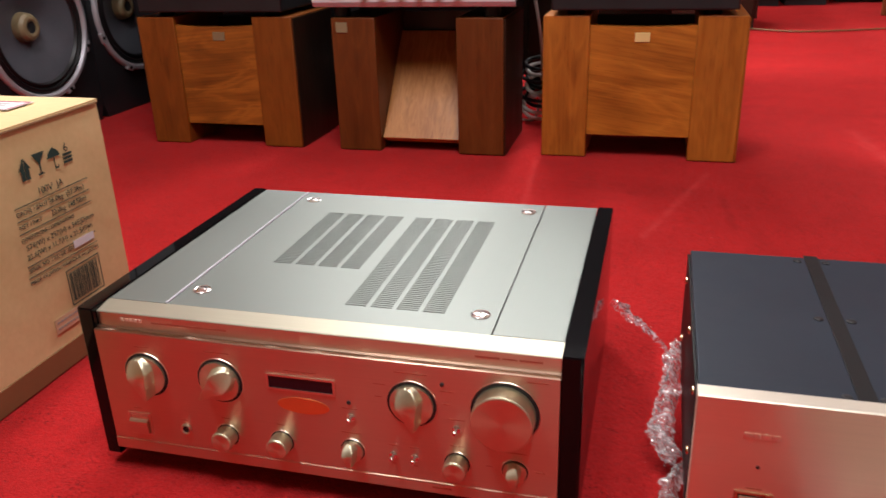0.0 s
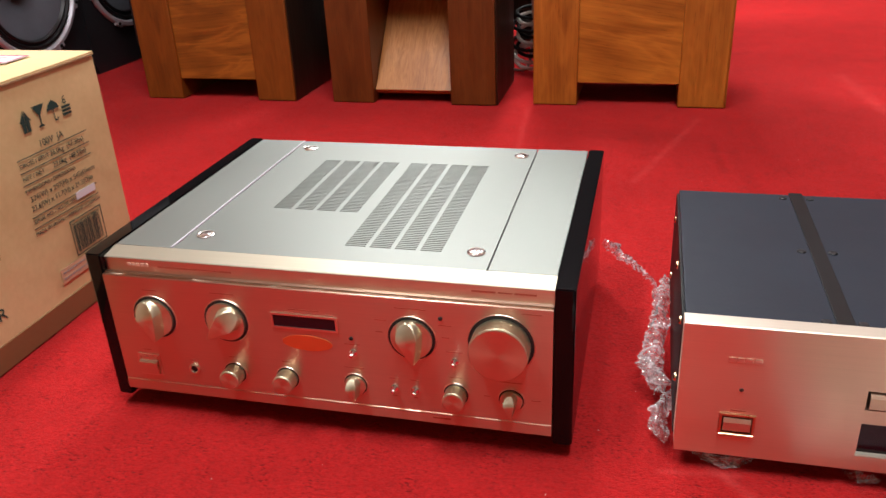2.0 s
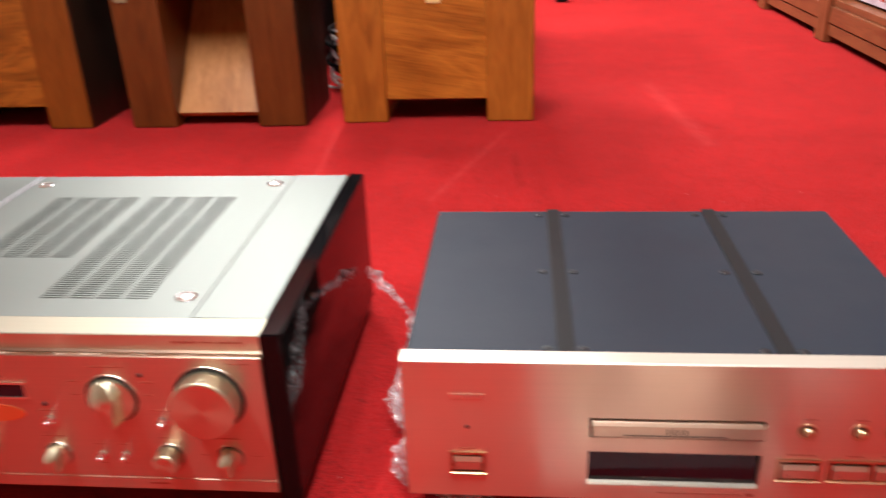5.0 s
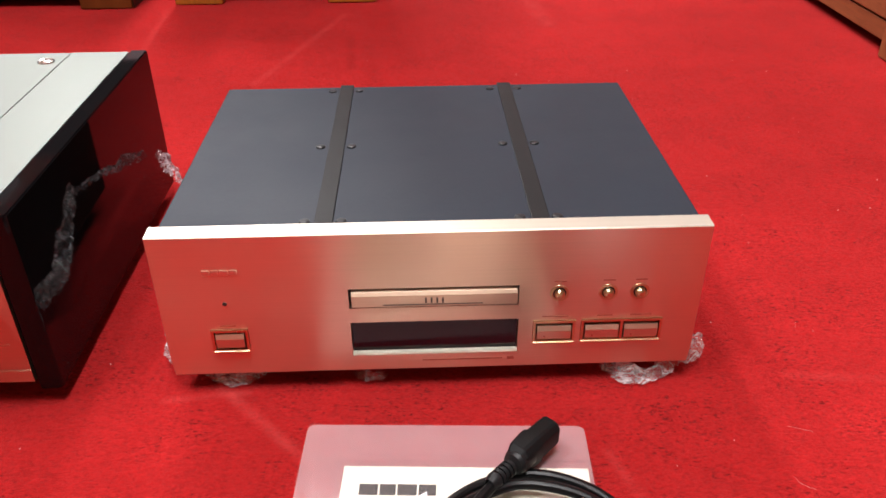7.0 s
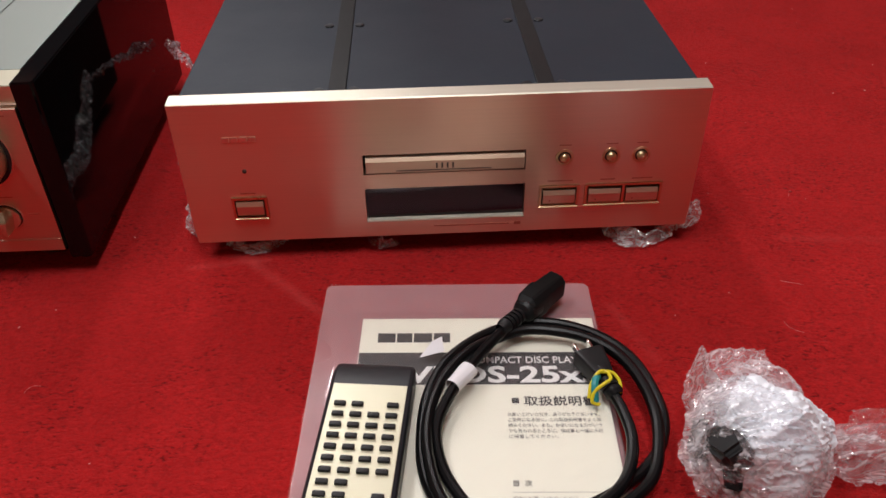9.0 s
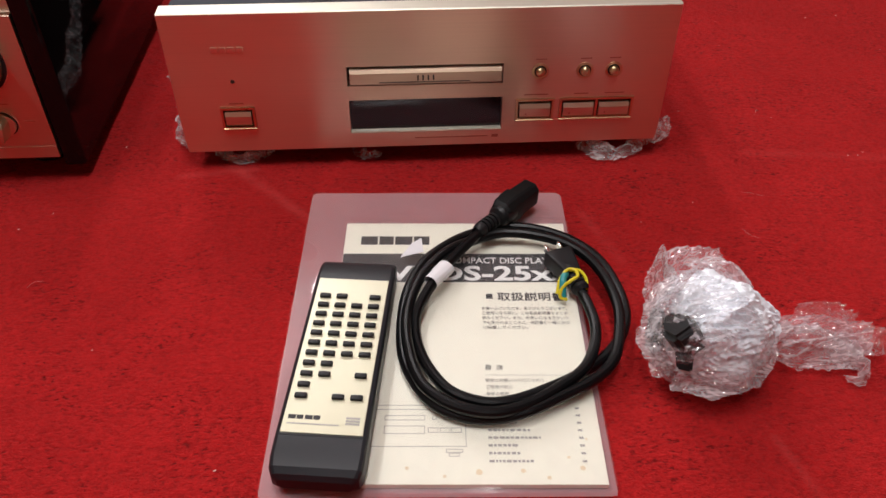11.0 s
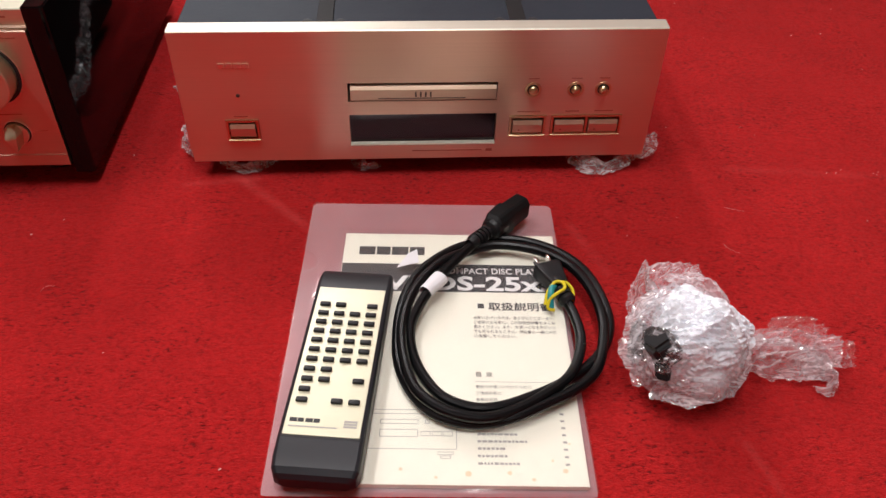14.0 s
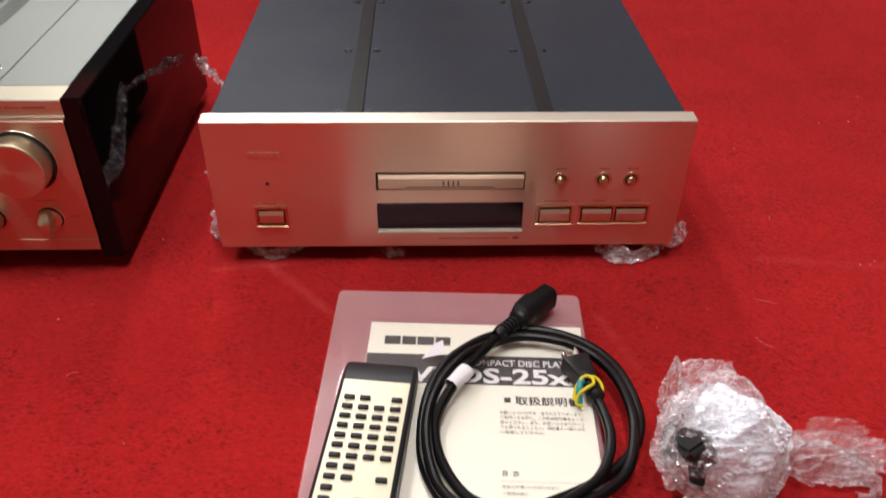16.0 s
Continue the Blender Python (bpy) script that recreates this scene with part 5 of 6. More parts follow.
def build_wrapped_bundle():
    w = thing("wrapped_bundle", (0.405, -0.262, 0), "black accessory and white foam bundled in crumpled clear wrap", "wrapped bundle")
    part("padding", draped_wrap((0.4130, -0.2640, 0.0370), (0.0325, 0.0330, 0.0355), 5, 0.24, 1.6), FOAM, w, "white foam padding inside the wrap", sharp=50)
    part("padding", draped_wrap((0.4380, -0.2530, 0.0300), (0.0200, 0.0230, 0.0220), 9, 0.30, 1.6), FOAM, w, "end of the white foam padding", sharp=50)
    # the accessory: a short block with a cut corner and a stub
    block = prism([(-0.010, -0.014), (0.007, -0.016), (0.011, -0.003), (0.006, 0.013), (-0.005, 0.016), (-0.012, 0.003)], 0.022)
    bmesh.ops.bevel(block, geom=block.edges[:], offset=0.0035, segments=3, affect="EDGES")
    block.transform(pose(0.3895, -0.2810, 0.0415, -24, -30, 24))
    item = part("accessory", block, PLASTIC, w, "black plastic piece showing through the wrap")
    tab = prism([(-0.0060, -0.0110), (0.0040, -0.0130), (0.0075, 0.0090), (-0.0070, 0.0120)], 0.005)
    bmesh.ops.bevel(tab, geom=tab.edges[:], offset=0.0012, segments=2, affect="EDGES")
    tab.transform(pose(0.3840, -0.2890, 0.0425, 52, -18, -24))
    part("tab", tab, PLASTIC, item)
    part("stub", box(0.3680, -0.2700, 0.0200, 0.3780, -0.2520, 0.0480, 0.0025), PLASTIC, item)
    part("wrap", draped_wrap((0.4040, -0.2690, 0.0370), (0.0375, 0.0385, 0.0385), 5, 0.17), WRAP_MILKY, w, "crumpled layers of clear wrap", sharp=30)
    for k, (pts, widths) in enumerate((
            ([(0.396, -0.238, 0.070), (0.416, -0.232, 0.070), (0.434, -0.236, 0.060), (0.450, -0.244, 0.042)], (0.020, 0.026, 0.026, 0.022)),
            ([(0.378, -0.290, 0.018), (0.392, -0.302, 0.026), (0.412, -0.303, 0.030), (0.434, -0.290, 0.030), (0.450, -0.266, 0.030)], (0.014, 0.022, 0.024, 0.022, 0.020)),
            ([(0.388, -0.240, 0.066), (0.372, -0.258, 0.056), (0.367, -0.276, 0.040), (0.372, -0.292, 0.022)], (0.014, 0.020, 0.022, 0.016)))):
        part("wrap_fold", ribbon(pts, widths, 30 + k, 0.0035, 15, 12, 0, 0.12), WRAP_EAR, w, smooth=False)
    # the flap that stands up behind, from a pointed horn to a square corner
    part("wrap_ear", film_sheet([(0.382, -0.238, 0.052), (0.428, -0.242, 0.056), (0.4270, -0.2080, 0.062), (0.3880, -0.2030, 0.056)], 3, 0.004, 5), WRAP_EAR, w, smooth=False)
    part("wrap_ear", ribbon([(0.386, -0.246, 0.048), (0.386, -0.226, 0.052), (0.387, -0.208, 0.052), (0.3905, -0.196, 0.046)], (0.028, 0.024, 0.018, 0.013), 2, 0.003, 15, 12, 0, 0.7), WRAP_EAR, w, smooth=False)
    part("wrap_ear", film_sheet([(0.418, -0.262, 0.066), (0.452, -0.262, 0.036), (0.4530, -0.2420, 0.036), (0.4260, -0.2250, 0.052)], 9, 0.006, 5), WRAP_EAR, w, smooth=False)
    # the twisted tail: a gathered neck that opens into a loose bag end
    part("wrap_tail", ribbon([(0.424, -0.262, 0.036), (0.444, -0.258, 0.026), (0.462, -0.256, 0.020), (0.484, -0.258, 0.018), (0.504, -0.262, 0.016), (0.524, -0.268, 0.012)], (0.060, 0.046, 0.040, 0.040, 0.036, 0.026), 7, 0.0045, 25, 18, 0, 0.24), WRAP_EAR, w, smooth=False)
    part("wrap_tail", film_sheet([(0.452, -0.262, 0.020), (0.530, -0.272, 0.010), (0.5400, -0.2480, 0.018), (0.4600, -0.2450, 0.026)], 4, 0.006, 7, 44, 20), WRAP_EAR, w, smooth=False)
    part("wrap_tail", film_sheet([(0.470, -0.252, 0.018), (0.522, -0.262, 0.014), (0.5300, -0.2420, 0.022), (0.4850, -0.2360, 0.028)], 12, 0.012, 6, 40, 20), WRAP, w, smooth=False)
    part("wrap_tail", film_sheet([(0.516, -0.272, 0.006), (0.546, -0.268, 0.006), (0.5480, -0.2520, 0.016), (0.5200, -0.2520, 0.016)], 15, 0.006, 6, 24, 16), WRAP, w, smooth=False)
    part("wrap_tail", ribbon([(0.500, -0.262, 0.016), (0.516, -0.270, 0.012), (0.524, -0.279, 0.009), (0.519, -0.287, 0.006), (0.508, -0.286, 0.004)], (0.016, 0.014, 0.010, 0.008, 0.006), 8, 0.0025, 15, 14, 0, 0.5), WRAP_EAR, w, smooth=False)


def build_loose_wrap():
    w = thing("plastic_wrap", (-0.03, 0.2, 0), "strip of crumpled clear plastic wrap hanging beside the disc player", "plastic wrap")
    part("strip", ribbon([(-0.082, 0.314, 0.082), (-0.068, 0.288, 0.086), (-0.052, 0.258, 0.086), (-0.036, 0.232, 0.086), (-0.022, 0.212, 0.080), (-0.014, 0.195, 0.070)], (0.010, 0.014, 0.010, 0.007, 0.006, 0.010), 3, 0.0040, 9, 12, 0, 0.4), WRAP_MILKY, w, smooth=False)
    part("strip", ribbon([(-0.012, 0.225, 0.086), (-0.014, 0.195, 0.068), (-0.016, 0.165, 0.052), (-0.020, 0.135, 0.040), (-0.018, 0.110, 0.030), (-0.012, 0.085, 0.020)], (0.010, 0.018, 0.024, 0.026, 0.020, 0.010), 6, 0.005, 15, 14, 0, 0.3), WRAP_THICK, w, smooth=False)
    part("strip", ribbon([(-0.034, 0.118, 0.040), (-0.024, 0.108, 0.040), (-0.014, 0.098, 0.034), (-0.004, 0.090, 0.026)], (0.010, 0.017, 0.020, 0.014), 11, 0.005, 11, 12, 0, 0.4), WRAP_THICK, w, smooth=False)
    for k, (pts, widths) in enumerate((
            ([(0.373, 0.026, 0.010), (0.388, 0.004, 0.008), (0.410, 0.002, 0.008), (0.434, 0.012, 0.010), (0.454, 0.020, 0.014), (0.463, 0.036, 0.022)], (0.012, 0.024, 0.018, 0.012, 0.013, 0.010)),
            ([(0.018, 0.024, 0.005), (0.038, 0.014, 0.005), (0.056, 0.010, 0.005), (0.076, 0.022, 0.006)], (0.010, 0.016, 0.016, 0.008)),
            ([(0.150, 0.018, 0.005), (0.165, 0.006, 0.005), (0.178, 0.012, 0.005)], (0.007, 0.010, 0.006)),
            ([(-0.002, 0.072, 0.030), (-0.012, 0.056, 0.024), (-0.012, 0.042, 0.016), (-0.003, 0.030, 0.008)], (0.012, 0.018, 0.018, 0.010)))):
        f = thing("foot_wrap", (pts[1][0], pts[1][1], 0), "crumpled clear plastic wrap sticking out under the disc player", "plastic wrap", "wraps under the player")
        part("wrap", ribbon(pts, widths, 20 + k, 0.0048, 13, 12, 0, 0.3), WRAP_THICK if k != 2 else WRAP, f, smooth=False)


build_wrapped_bundle()
build_loose_wrap()


# ---- amplifier carton ----
def build_carton():
    c = thing("amplifier_carton", (-1.03, 0.02, 0), "tan corrugated cardboard carton with shipping print and brown tape", "cardboard box")
    x0, x1, y0, y1, h = -1.305, -0.7572, -0.272, 0.302, 0.312
    bm = box(x0, y0, 0.0005, x1, y1, h)
    bmesh.ops.subdivide_edges(bm, edges=bm.edges[:], cuts=14, use_grid_fill=True)
    for v in bm.verts:                                   # slack panels and soft edges
        fx, fy, fz = ((v.co.x - x0) / (x1 - x0), (v.co.y - y0) / (y1 - y0), v.co.z / h)
        bulge = 16 * fy * (1 - fy) * fz * (1 - fz)
        if fx > 0.999:
            v.co.x += 0.0010 * bulge - 0.002 * max(0, fz - 0.9) / 0.1 * abs(fy - 0.5)
        v.co += rumple(v.co, 6, 0.0006, 3)
        v.co.z = max(v.co.z, 0.0005)
    part("body", bm, CARDBOARD, c)
    for a, b in ((x0, -1.034), (-1.031, x1 + 0.001)):
        bm = box(a, y0, h + 0.0005, b, y1, h + 0.0050)
        bmesh.ops.subdivide_edges(bm, edges=bm.edges[:], cuts=8, use_grid_fill=True)
        for v in bm.verts:
            v.co.z += 0.0022 * noise.noise(Vector((v.co.x * 9, v.co.y * 9, 1))) + (0.002 if abs(v.co.x + 1.032) < 0.03 else 0)
        part("flap", bm, CARDBOARD, c)
    part("flap_edge", box(x1 - 0.004, y0 + 0.004, h + 0.0002, x1 + 0.0022, y1 - 0.004, h + 0.0022), CARD_EDGE, c, "torn corrugated edge under the flap")
    part("tape", box(-1.060, y0 + 0.001, h + 0.0062, -1.000, y1 - 0.002, h + 0.0068), CLEAR_TAPE, c, "glossy packing tape over the flaps")
    part("label", box(-0.960, 0.214, h + 0.0072, -0.818, 0.262, h + 0.0076), LABEL_WHITE, c, "white label with a red border")
    for a in ((-0.958, 0.256, -0.820, 0.260), (-0.958, 0.216, -0.820, 0.219), (-0.822, 0.219, -0.819, 0.256)):
        part("label_edge", box(a[0], a[1], h + 0.0076, a[2], a[3], h + 0.0079), LABEL_PINK, c)
    for k in range(3):
        part("print_bar", box(-0.955, 0.226 + k * 0.009, h + 0.0076, -0.840, 0.229 + k * 0.009, h + 0.0079), GREY_INK, c)
    xf = x1 + 0.0019
    face = Matrix(((0, 0, 1, xf), (1, 0, 0, 0), (0, 1, 0, 0), (0, 0, 0, 1)))      # (y, z) on the side, looking along -x
    rel = world_of(c).inverted() @ face
    bm = prism([(-0.20, 0.150), (0.014, 0.130), (0.060, 0.127), (0.066, 0.235), (0.104, 0.306), (-0.20, 0.309)], 0.003)
    bm.transform(face @ Matrix.Translation((0, 0, -0.0032)))
    part("tape", bm, TAPE, c, "brown packing tape on the side", smooth=False)

    def write(text, size, y, z, align="LEFT", wide=1.0, mat=GREEN_INK):
        lettering(text, size, rel @ Matrix.Translation((y, z, 0)), mat, c, align=align, wide=wide)

    def shape(outline, name):
        bm = prism(outline, 0.0003)
        bm.transform(face)
        part(name, bm, GREEN_INK, c, smooth=False)

    def line(y0_, z0_, y1_, z1_, name="print_bar"):
        shape([(y0_, z0_), (y1_, z0_), (y1_, z1_), (y0_, z1_)], name)

    shape([(0.1435, 0.2640), (0.1525, 0.2780), (0.1525, 0.2515), (0.1465, 0.2515), (0.1465, 0.2640)], "arrow_mark")
    shape([(0.1535, 0.2780), (0.1625, 0.2640), (0.1595, 0.2640), (0.1595, 0.2515), (0.1535, 0.2515)], "arrow_mark")
    shape([(0.1675, 0.2780), (0.1890, 0.2780), (0.1795, 0.2660), (0.1790, 0.2545), (0.1830, 0.2525), (0.1830, 0.2515), (0.1730, 0.2515), (0.1730, 0.2525), (0.1772, 0.2545), (0.1768, 0.2660)], "glass_mark")
    shape([(0.1915, 0.2660), (0.1950, 0.2725), (0.2030, 0.2780), (0.2110, 0.2725), (0.2145, 0.2660)], "umbrella_mark")
    shape([(0.2022, 0.2660), (0.2038, 0.2660), (0.2038, 0.2540), (0.2070, 0.2528), (0.2085, 0.2555), (0.2100, 0.2550), (0.2080, 0.2512), (0.2028, 0.2514)], "umbrella_handle_mark")
    write("6", 0.0150, 0.2220, 0.2672)
    for k in range(3):
        line(0.2185, 0.2530 + k * 0.0046, 0.2345, 0.2562 + k * 0.0046)
    write("100V  JA", 0.0125, 0.1650, 0.2292)
    line(0.1240, 0.2240, 0.2530, 0.2251)
    write("GROSS / BRUT", 0.0082, 0.1250, 0.2140)
    write("26.0kg  (57.3lbs)", 0.0098, 0.1790, 0.2132)
    line(0.1240, 0.2082, 0.2530, 0.2093)
    write("NET / NET", 0.0082, 0.1250, 0.1985)
    write("22.0kg  (48.5lbs)", 0.0098, 0.1790, 0.1980)
    line(0.1230, 0.1930, 0.2520, 0.1941)
    write("DIMENSIONS / DIMENSIONS", 0.0074, 0.1240, 0.1832)
    write("574(W) x 297(H) x 545(D)mm", 0.0098, 0.1285, 0.1715)
    write("22.6(W) x 11.7(H) x 21.5(D)in", 0.0095, 0.1265, 0.1600)
    line(0.1230, 0.1520, 0.2480, 0.1531)
    write("SERIAL NO. / NO DE S\u00c9RIE", 0.0072, 0.1240, 0.1445)
    part("label", box(xf, 0.2050, 0.1445, xf + 0.0004, 0.2440, 0.1545), LABEL_WHITE, c, "small white sticker")
    line(0.1215, 0.1380, 0.2470, 0.1391)
    write("MADE IN JAPAN / FABRIQU\u00c9 AU JAPON", 0.0072, 0.1220, 0.1292)
    for a in ((0.1810, 0.0745, 0.2450, 0.0759), (0.1810, 0.1216, 0.2450, 0.1230), (0.1810, 0.0759, 0.1824, 0.1216), (0.2436, 0.0759, 0.2450, 0.1216)):
        line(*a, "frame_line")
    random.seed(8)
    y = 0.1850
    while y < 0.2400:
        w = random.choice((0.0008, 0.0008, 0.0014, 0.0020))
        line(y, 0.0790, y + w, 0.1180, "code_bar")
        y += w + random.choice((0.0008, 0.0012, 0.0018))
    part("label", box(xf, 0.1440, 0.0520, xf + 0.0004, 0.2480, 0.0715), FILM_LABEL, c, "faded sticker below the bar code")
    for z in (0.0645, 0.0565):
        y = 0.1475
        while y < 0.2300:
            w = random.uniform(0.002, 0.006)
            bm = prism([(y, z), (y + w, z), (y + w, z + 0.0024), (y, z + 0.0024)], 0.0003, face @ Matrix.Translation((0, 0, 0.0005)))
            part("print_bar", bm, GREY_INK, c, smooth=False)
            y += w + 0.0015
    write("AMPLIFIER", 0.0215, 0.0460, 0.0600, align="RIGHT", wide=1.08)
    shape([(-0.0360, 0.0780), (-0.0290, 0.0780), (-0.0290, 0.0890), (-0.0180, 0.0780), (-0.0080, 0.0780), (-0.0230, 0.0930), (-0.0090, 0.1060), (-0.0190, 0.1060), (-0.0290, 0.0960), (-0.0290, 0.1060), (-0.0360, 0.1060)], "logo_block")
    for pts in ([(0.010, 0.232), (0.018, 0.232), (0.036, 0.190), (0.028, 0.190)], [(0.028, 0.190), (0.036, 0.190), (0.040, 0.232), (0.034, 0.232)]):
        bm = prism(pts, 0.0004, face)
        part("print_mark", bm, RED_PRINT, c, "red printed mark", smooth=False)
    part("crumpled_tape", crumpled_blob((xf + 0.004, -0.010, 0.272), (0.010, 0.056, 0.044), 6, 0.55, 4), YELLOW_TAPE, c, "crumpled glossy yellow tape", sharp=40)
    # separate strip that makes the bottom edge of the side darker brown
    part("tape", box(xf - 0.005, -0.272, 0.0006, xf + 0.0004, 0.301, 0.032, 0.0004), BASE_BROWN, c, "dark brown strip along the bottom edge")


build_carton()


# ---- speaker stands and what is on them ----
def build_panel_stand(x0, x1, y, up, across, name_tag, label):
    s = thing("speaker_stand", ((x0 + x1) / 2, y + 0.12, 0), label, "speaker stand", "speaker stands in a row")
    w, h, d = 0.102, 0.316, 0.245
    for a in (x0, x1 - w):
        part("leg", box(a, y, 0.0, a + w, y + d, h, 0.0025), up, s, "thick solid wooden leg")
    bm = box(x0 + w, y + 0.006, 0.052, x1 - w, y + 0.030, 0.294)
    bmesh.ops.subdivide_edges(bm, edges=bm.edges[:], cuts=10, use_grid_fill=True)
    for v in bm.verts:                                  # the upper edge sags a little
        f = (v.co.x - x0 - w) / (x1 - x0 - 2 * w)
        if v.co.z > 0.28:
            v.co.z -= 0.004 * (1 - 4 * (f - 0.5) ** 2) - 0.002
    front = part("front_board", bm, across, s, "board with bold horizontal grain")
    cx = (x0 + x1) / 2 + name_tag
    part("badge", box(cx - 0.016, y + 0.0042, 0.260, cx + 0.016, y + 0.0062, 0.280, 0.0006), BADGE if across is OAK_ACROSS else DUSTCAP, front, "small metal badge")
    # thin board added over the right leg's outer side, near-black except on oak
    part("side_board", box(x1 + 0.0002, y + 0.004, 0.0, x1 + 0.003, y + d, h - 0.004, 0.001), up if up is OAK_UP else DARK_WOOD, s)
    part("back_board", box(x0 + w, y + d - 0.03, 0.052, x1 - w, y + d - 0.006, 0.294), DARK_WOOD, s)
    return s


build_panel_stand(-0.303, 0.127, 1.236, OAK_UP, OAK_ACROSS, 0.0, "honey oak speaker stand with a closed front board")
build_panel_stand(-1.313, -0.898, 1.214, CHERRY_UP, CHERRY_ACROSS, 0.01, "reddish cherry speaker stand with a closed front board")


def build_ramp_stand():
    s = thing("speaker_stand", (-0.594, 1.34, 0), "dark red-brown open speaker stand with a sloping pale shelf", "speaker stand", "speaker stands in a row")
    y, h, d = 1.214, 0.314, 0.245
    for a, b in ((-0.797, -0.690), (-0.497, -0.388)):
        part("leg", box(a, y, 0, b, y + d, h, 0.0025), BROWN_UP, s, "thick solid wooden leg")
    part("badge", box(-0.785, y - 0.0022, 0.281, -0.757, y + 0.0004, 0.304, 0.0005), DUSTCAP, s, "small dull badge")
    bm = box(-0.0955, 0, -0.018, 0.0955, 0.30, 0.0, 0.001)
    shelf = part("sloping_shelf", bm, RAMP_WOOD, s, "sloping pale wooden board", local=True)
    shelf.matrix_basis = Matrix.Translation((0.0005, y + 0.014 - 1.34, 0.030)) @ Matrix.Rotation(radians(50), 4, "X")
    # thin near-black board added over the right leg's outer side
    part("side_board", box(-0.3878, y + 0.004, 0.0, -0.384, y + d, h - 0.004, 0.001), DARK_WOOD, s, "thin dark board over the leg's side")
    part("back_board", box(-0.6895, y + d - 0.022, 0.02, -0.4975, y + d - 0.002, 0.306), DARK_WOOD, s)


build_ramp_stand()


def build_box_speaker(x0, x1, y, z, name_label):
    s = thing("box_speaker", ((x0 + x1) / 2, y + 0.15, z), name_label, "loudspeaker", "speakers on the stands")
    part("cabinet", box(x0, y, z + 0.012, x1, y + 0.34, z + 0.62, 0.004), BLACK_CABINET, s)
    for x in (x0 + 0.05, x1 - 0.05):
        for yy in (y + 0.05, y + 0.20):
            part("foot", lathe([(0, 0), (0.018, 0), (0.020, 0.004), (0.016, 0.0122), (0, 0.0122)], Matrix.Translation((x, yy, z)), 24), PLASTIC, s)


build_box_speaker(-0.285, 0.105, 1.225, 0.316, "black box loudspeaker standing on the honey oak stand")
build_box_speaker(-1.300, -0.915, 1.205, 0.316, "black box loudspeaker standing on the cherry stand")


def build_component():
    c = thing("stereo_component", (-0.598, 1.34, 0.314), "pale steel stereo component with knobs on the open stand", "stereo component")
    part("case", box(-0.825, 1.212, 0.338, -0.370, 1.50, 0.470, 0.002), STRAP, c)
    part("front_panel", extrude_profile([(1.200, 0.350), (1.200, 0.470), (1.212, 0.470), (1.212, 0.338), (1.206, 0.340)], -0.834, -0.360), STEEL_PANEL, c, "pale reflective front panel")
    for i in range(6):
        part("knob", lathe([(0.0085, 0), (0.0085, 0.012), (0.007, 0.014), (0, 0.014)], at_front(-0.704 + i * 0.0436, 1.200, 0.367), 24), PLASTIC, c)
    part("power_button", box(-0.790, 1.196, 0.360, -0.762, 1.201, 0.372, 0.001), CHROME, c)
    for x in (-0.78, -0.42):
        for y in (1.25, 1.42):
            part("foot", lathe([(0, 0), (0.02, 0), (0.02, 0.0245), (0, 0.0245)], Matrix.Translation((x, y, 0.314)), 20), PLASTIC, c)


build_component()


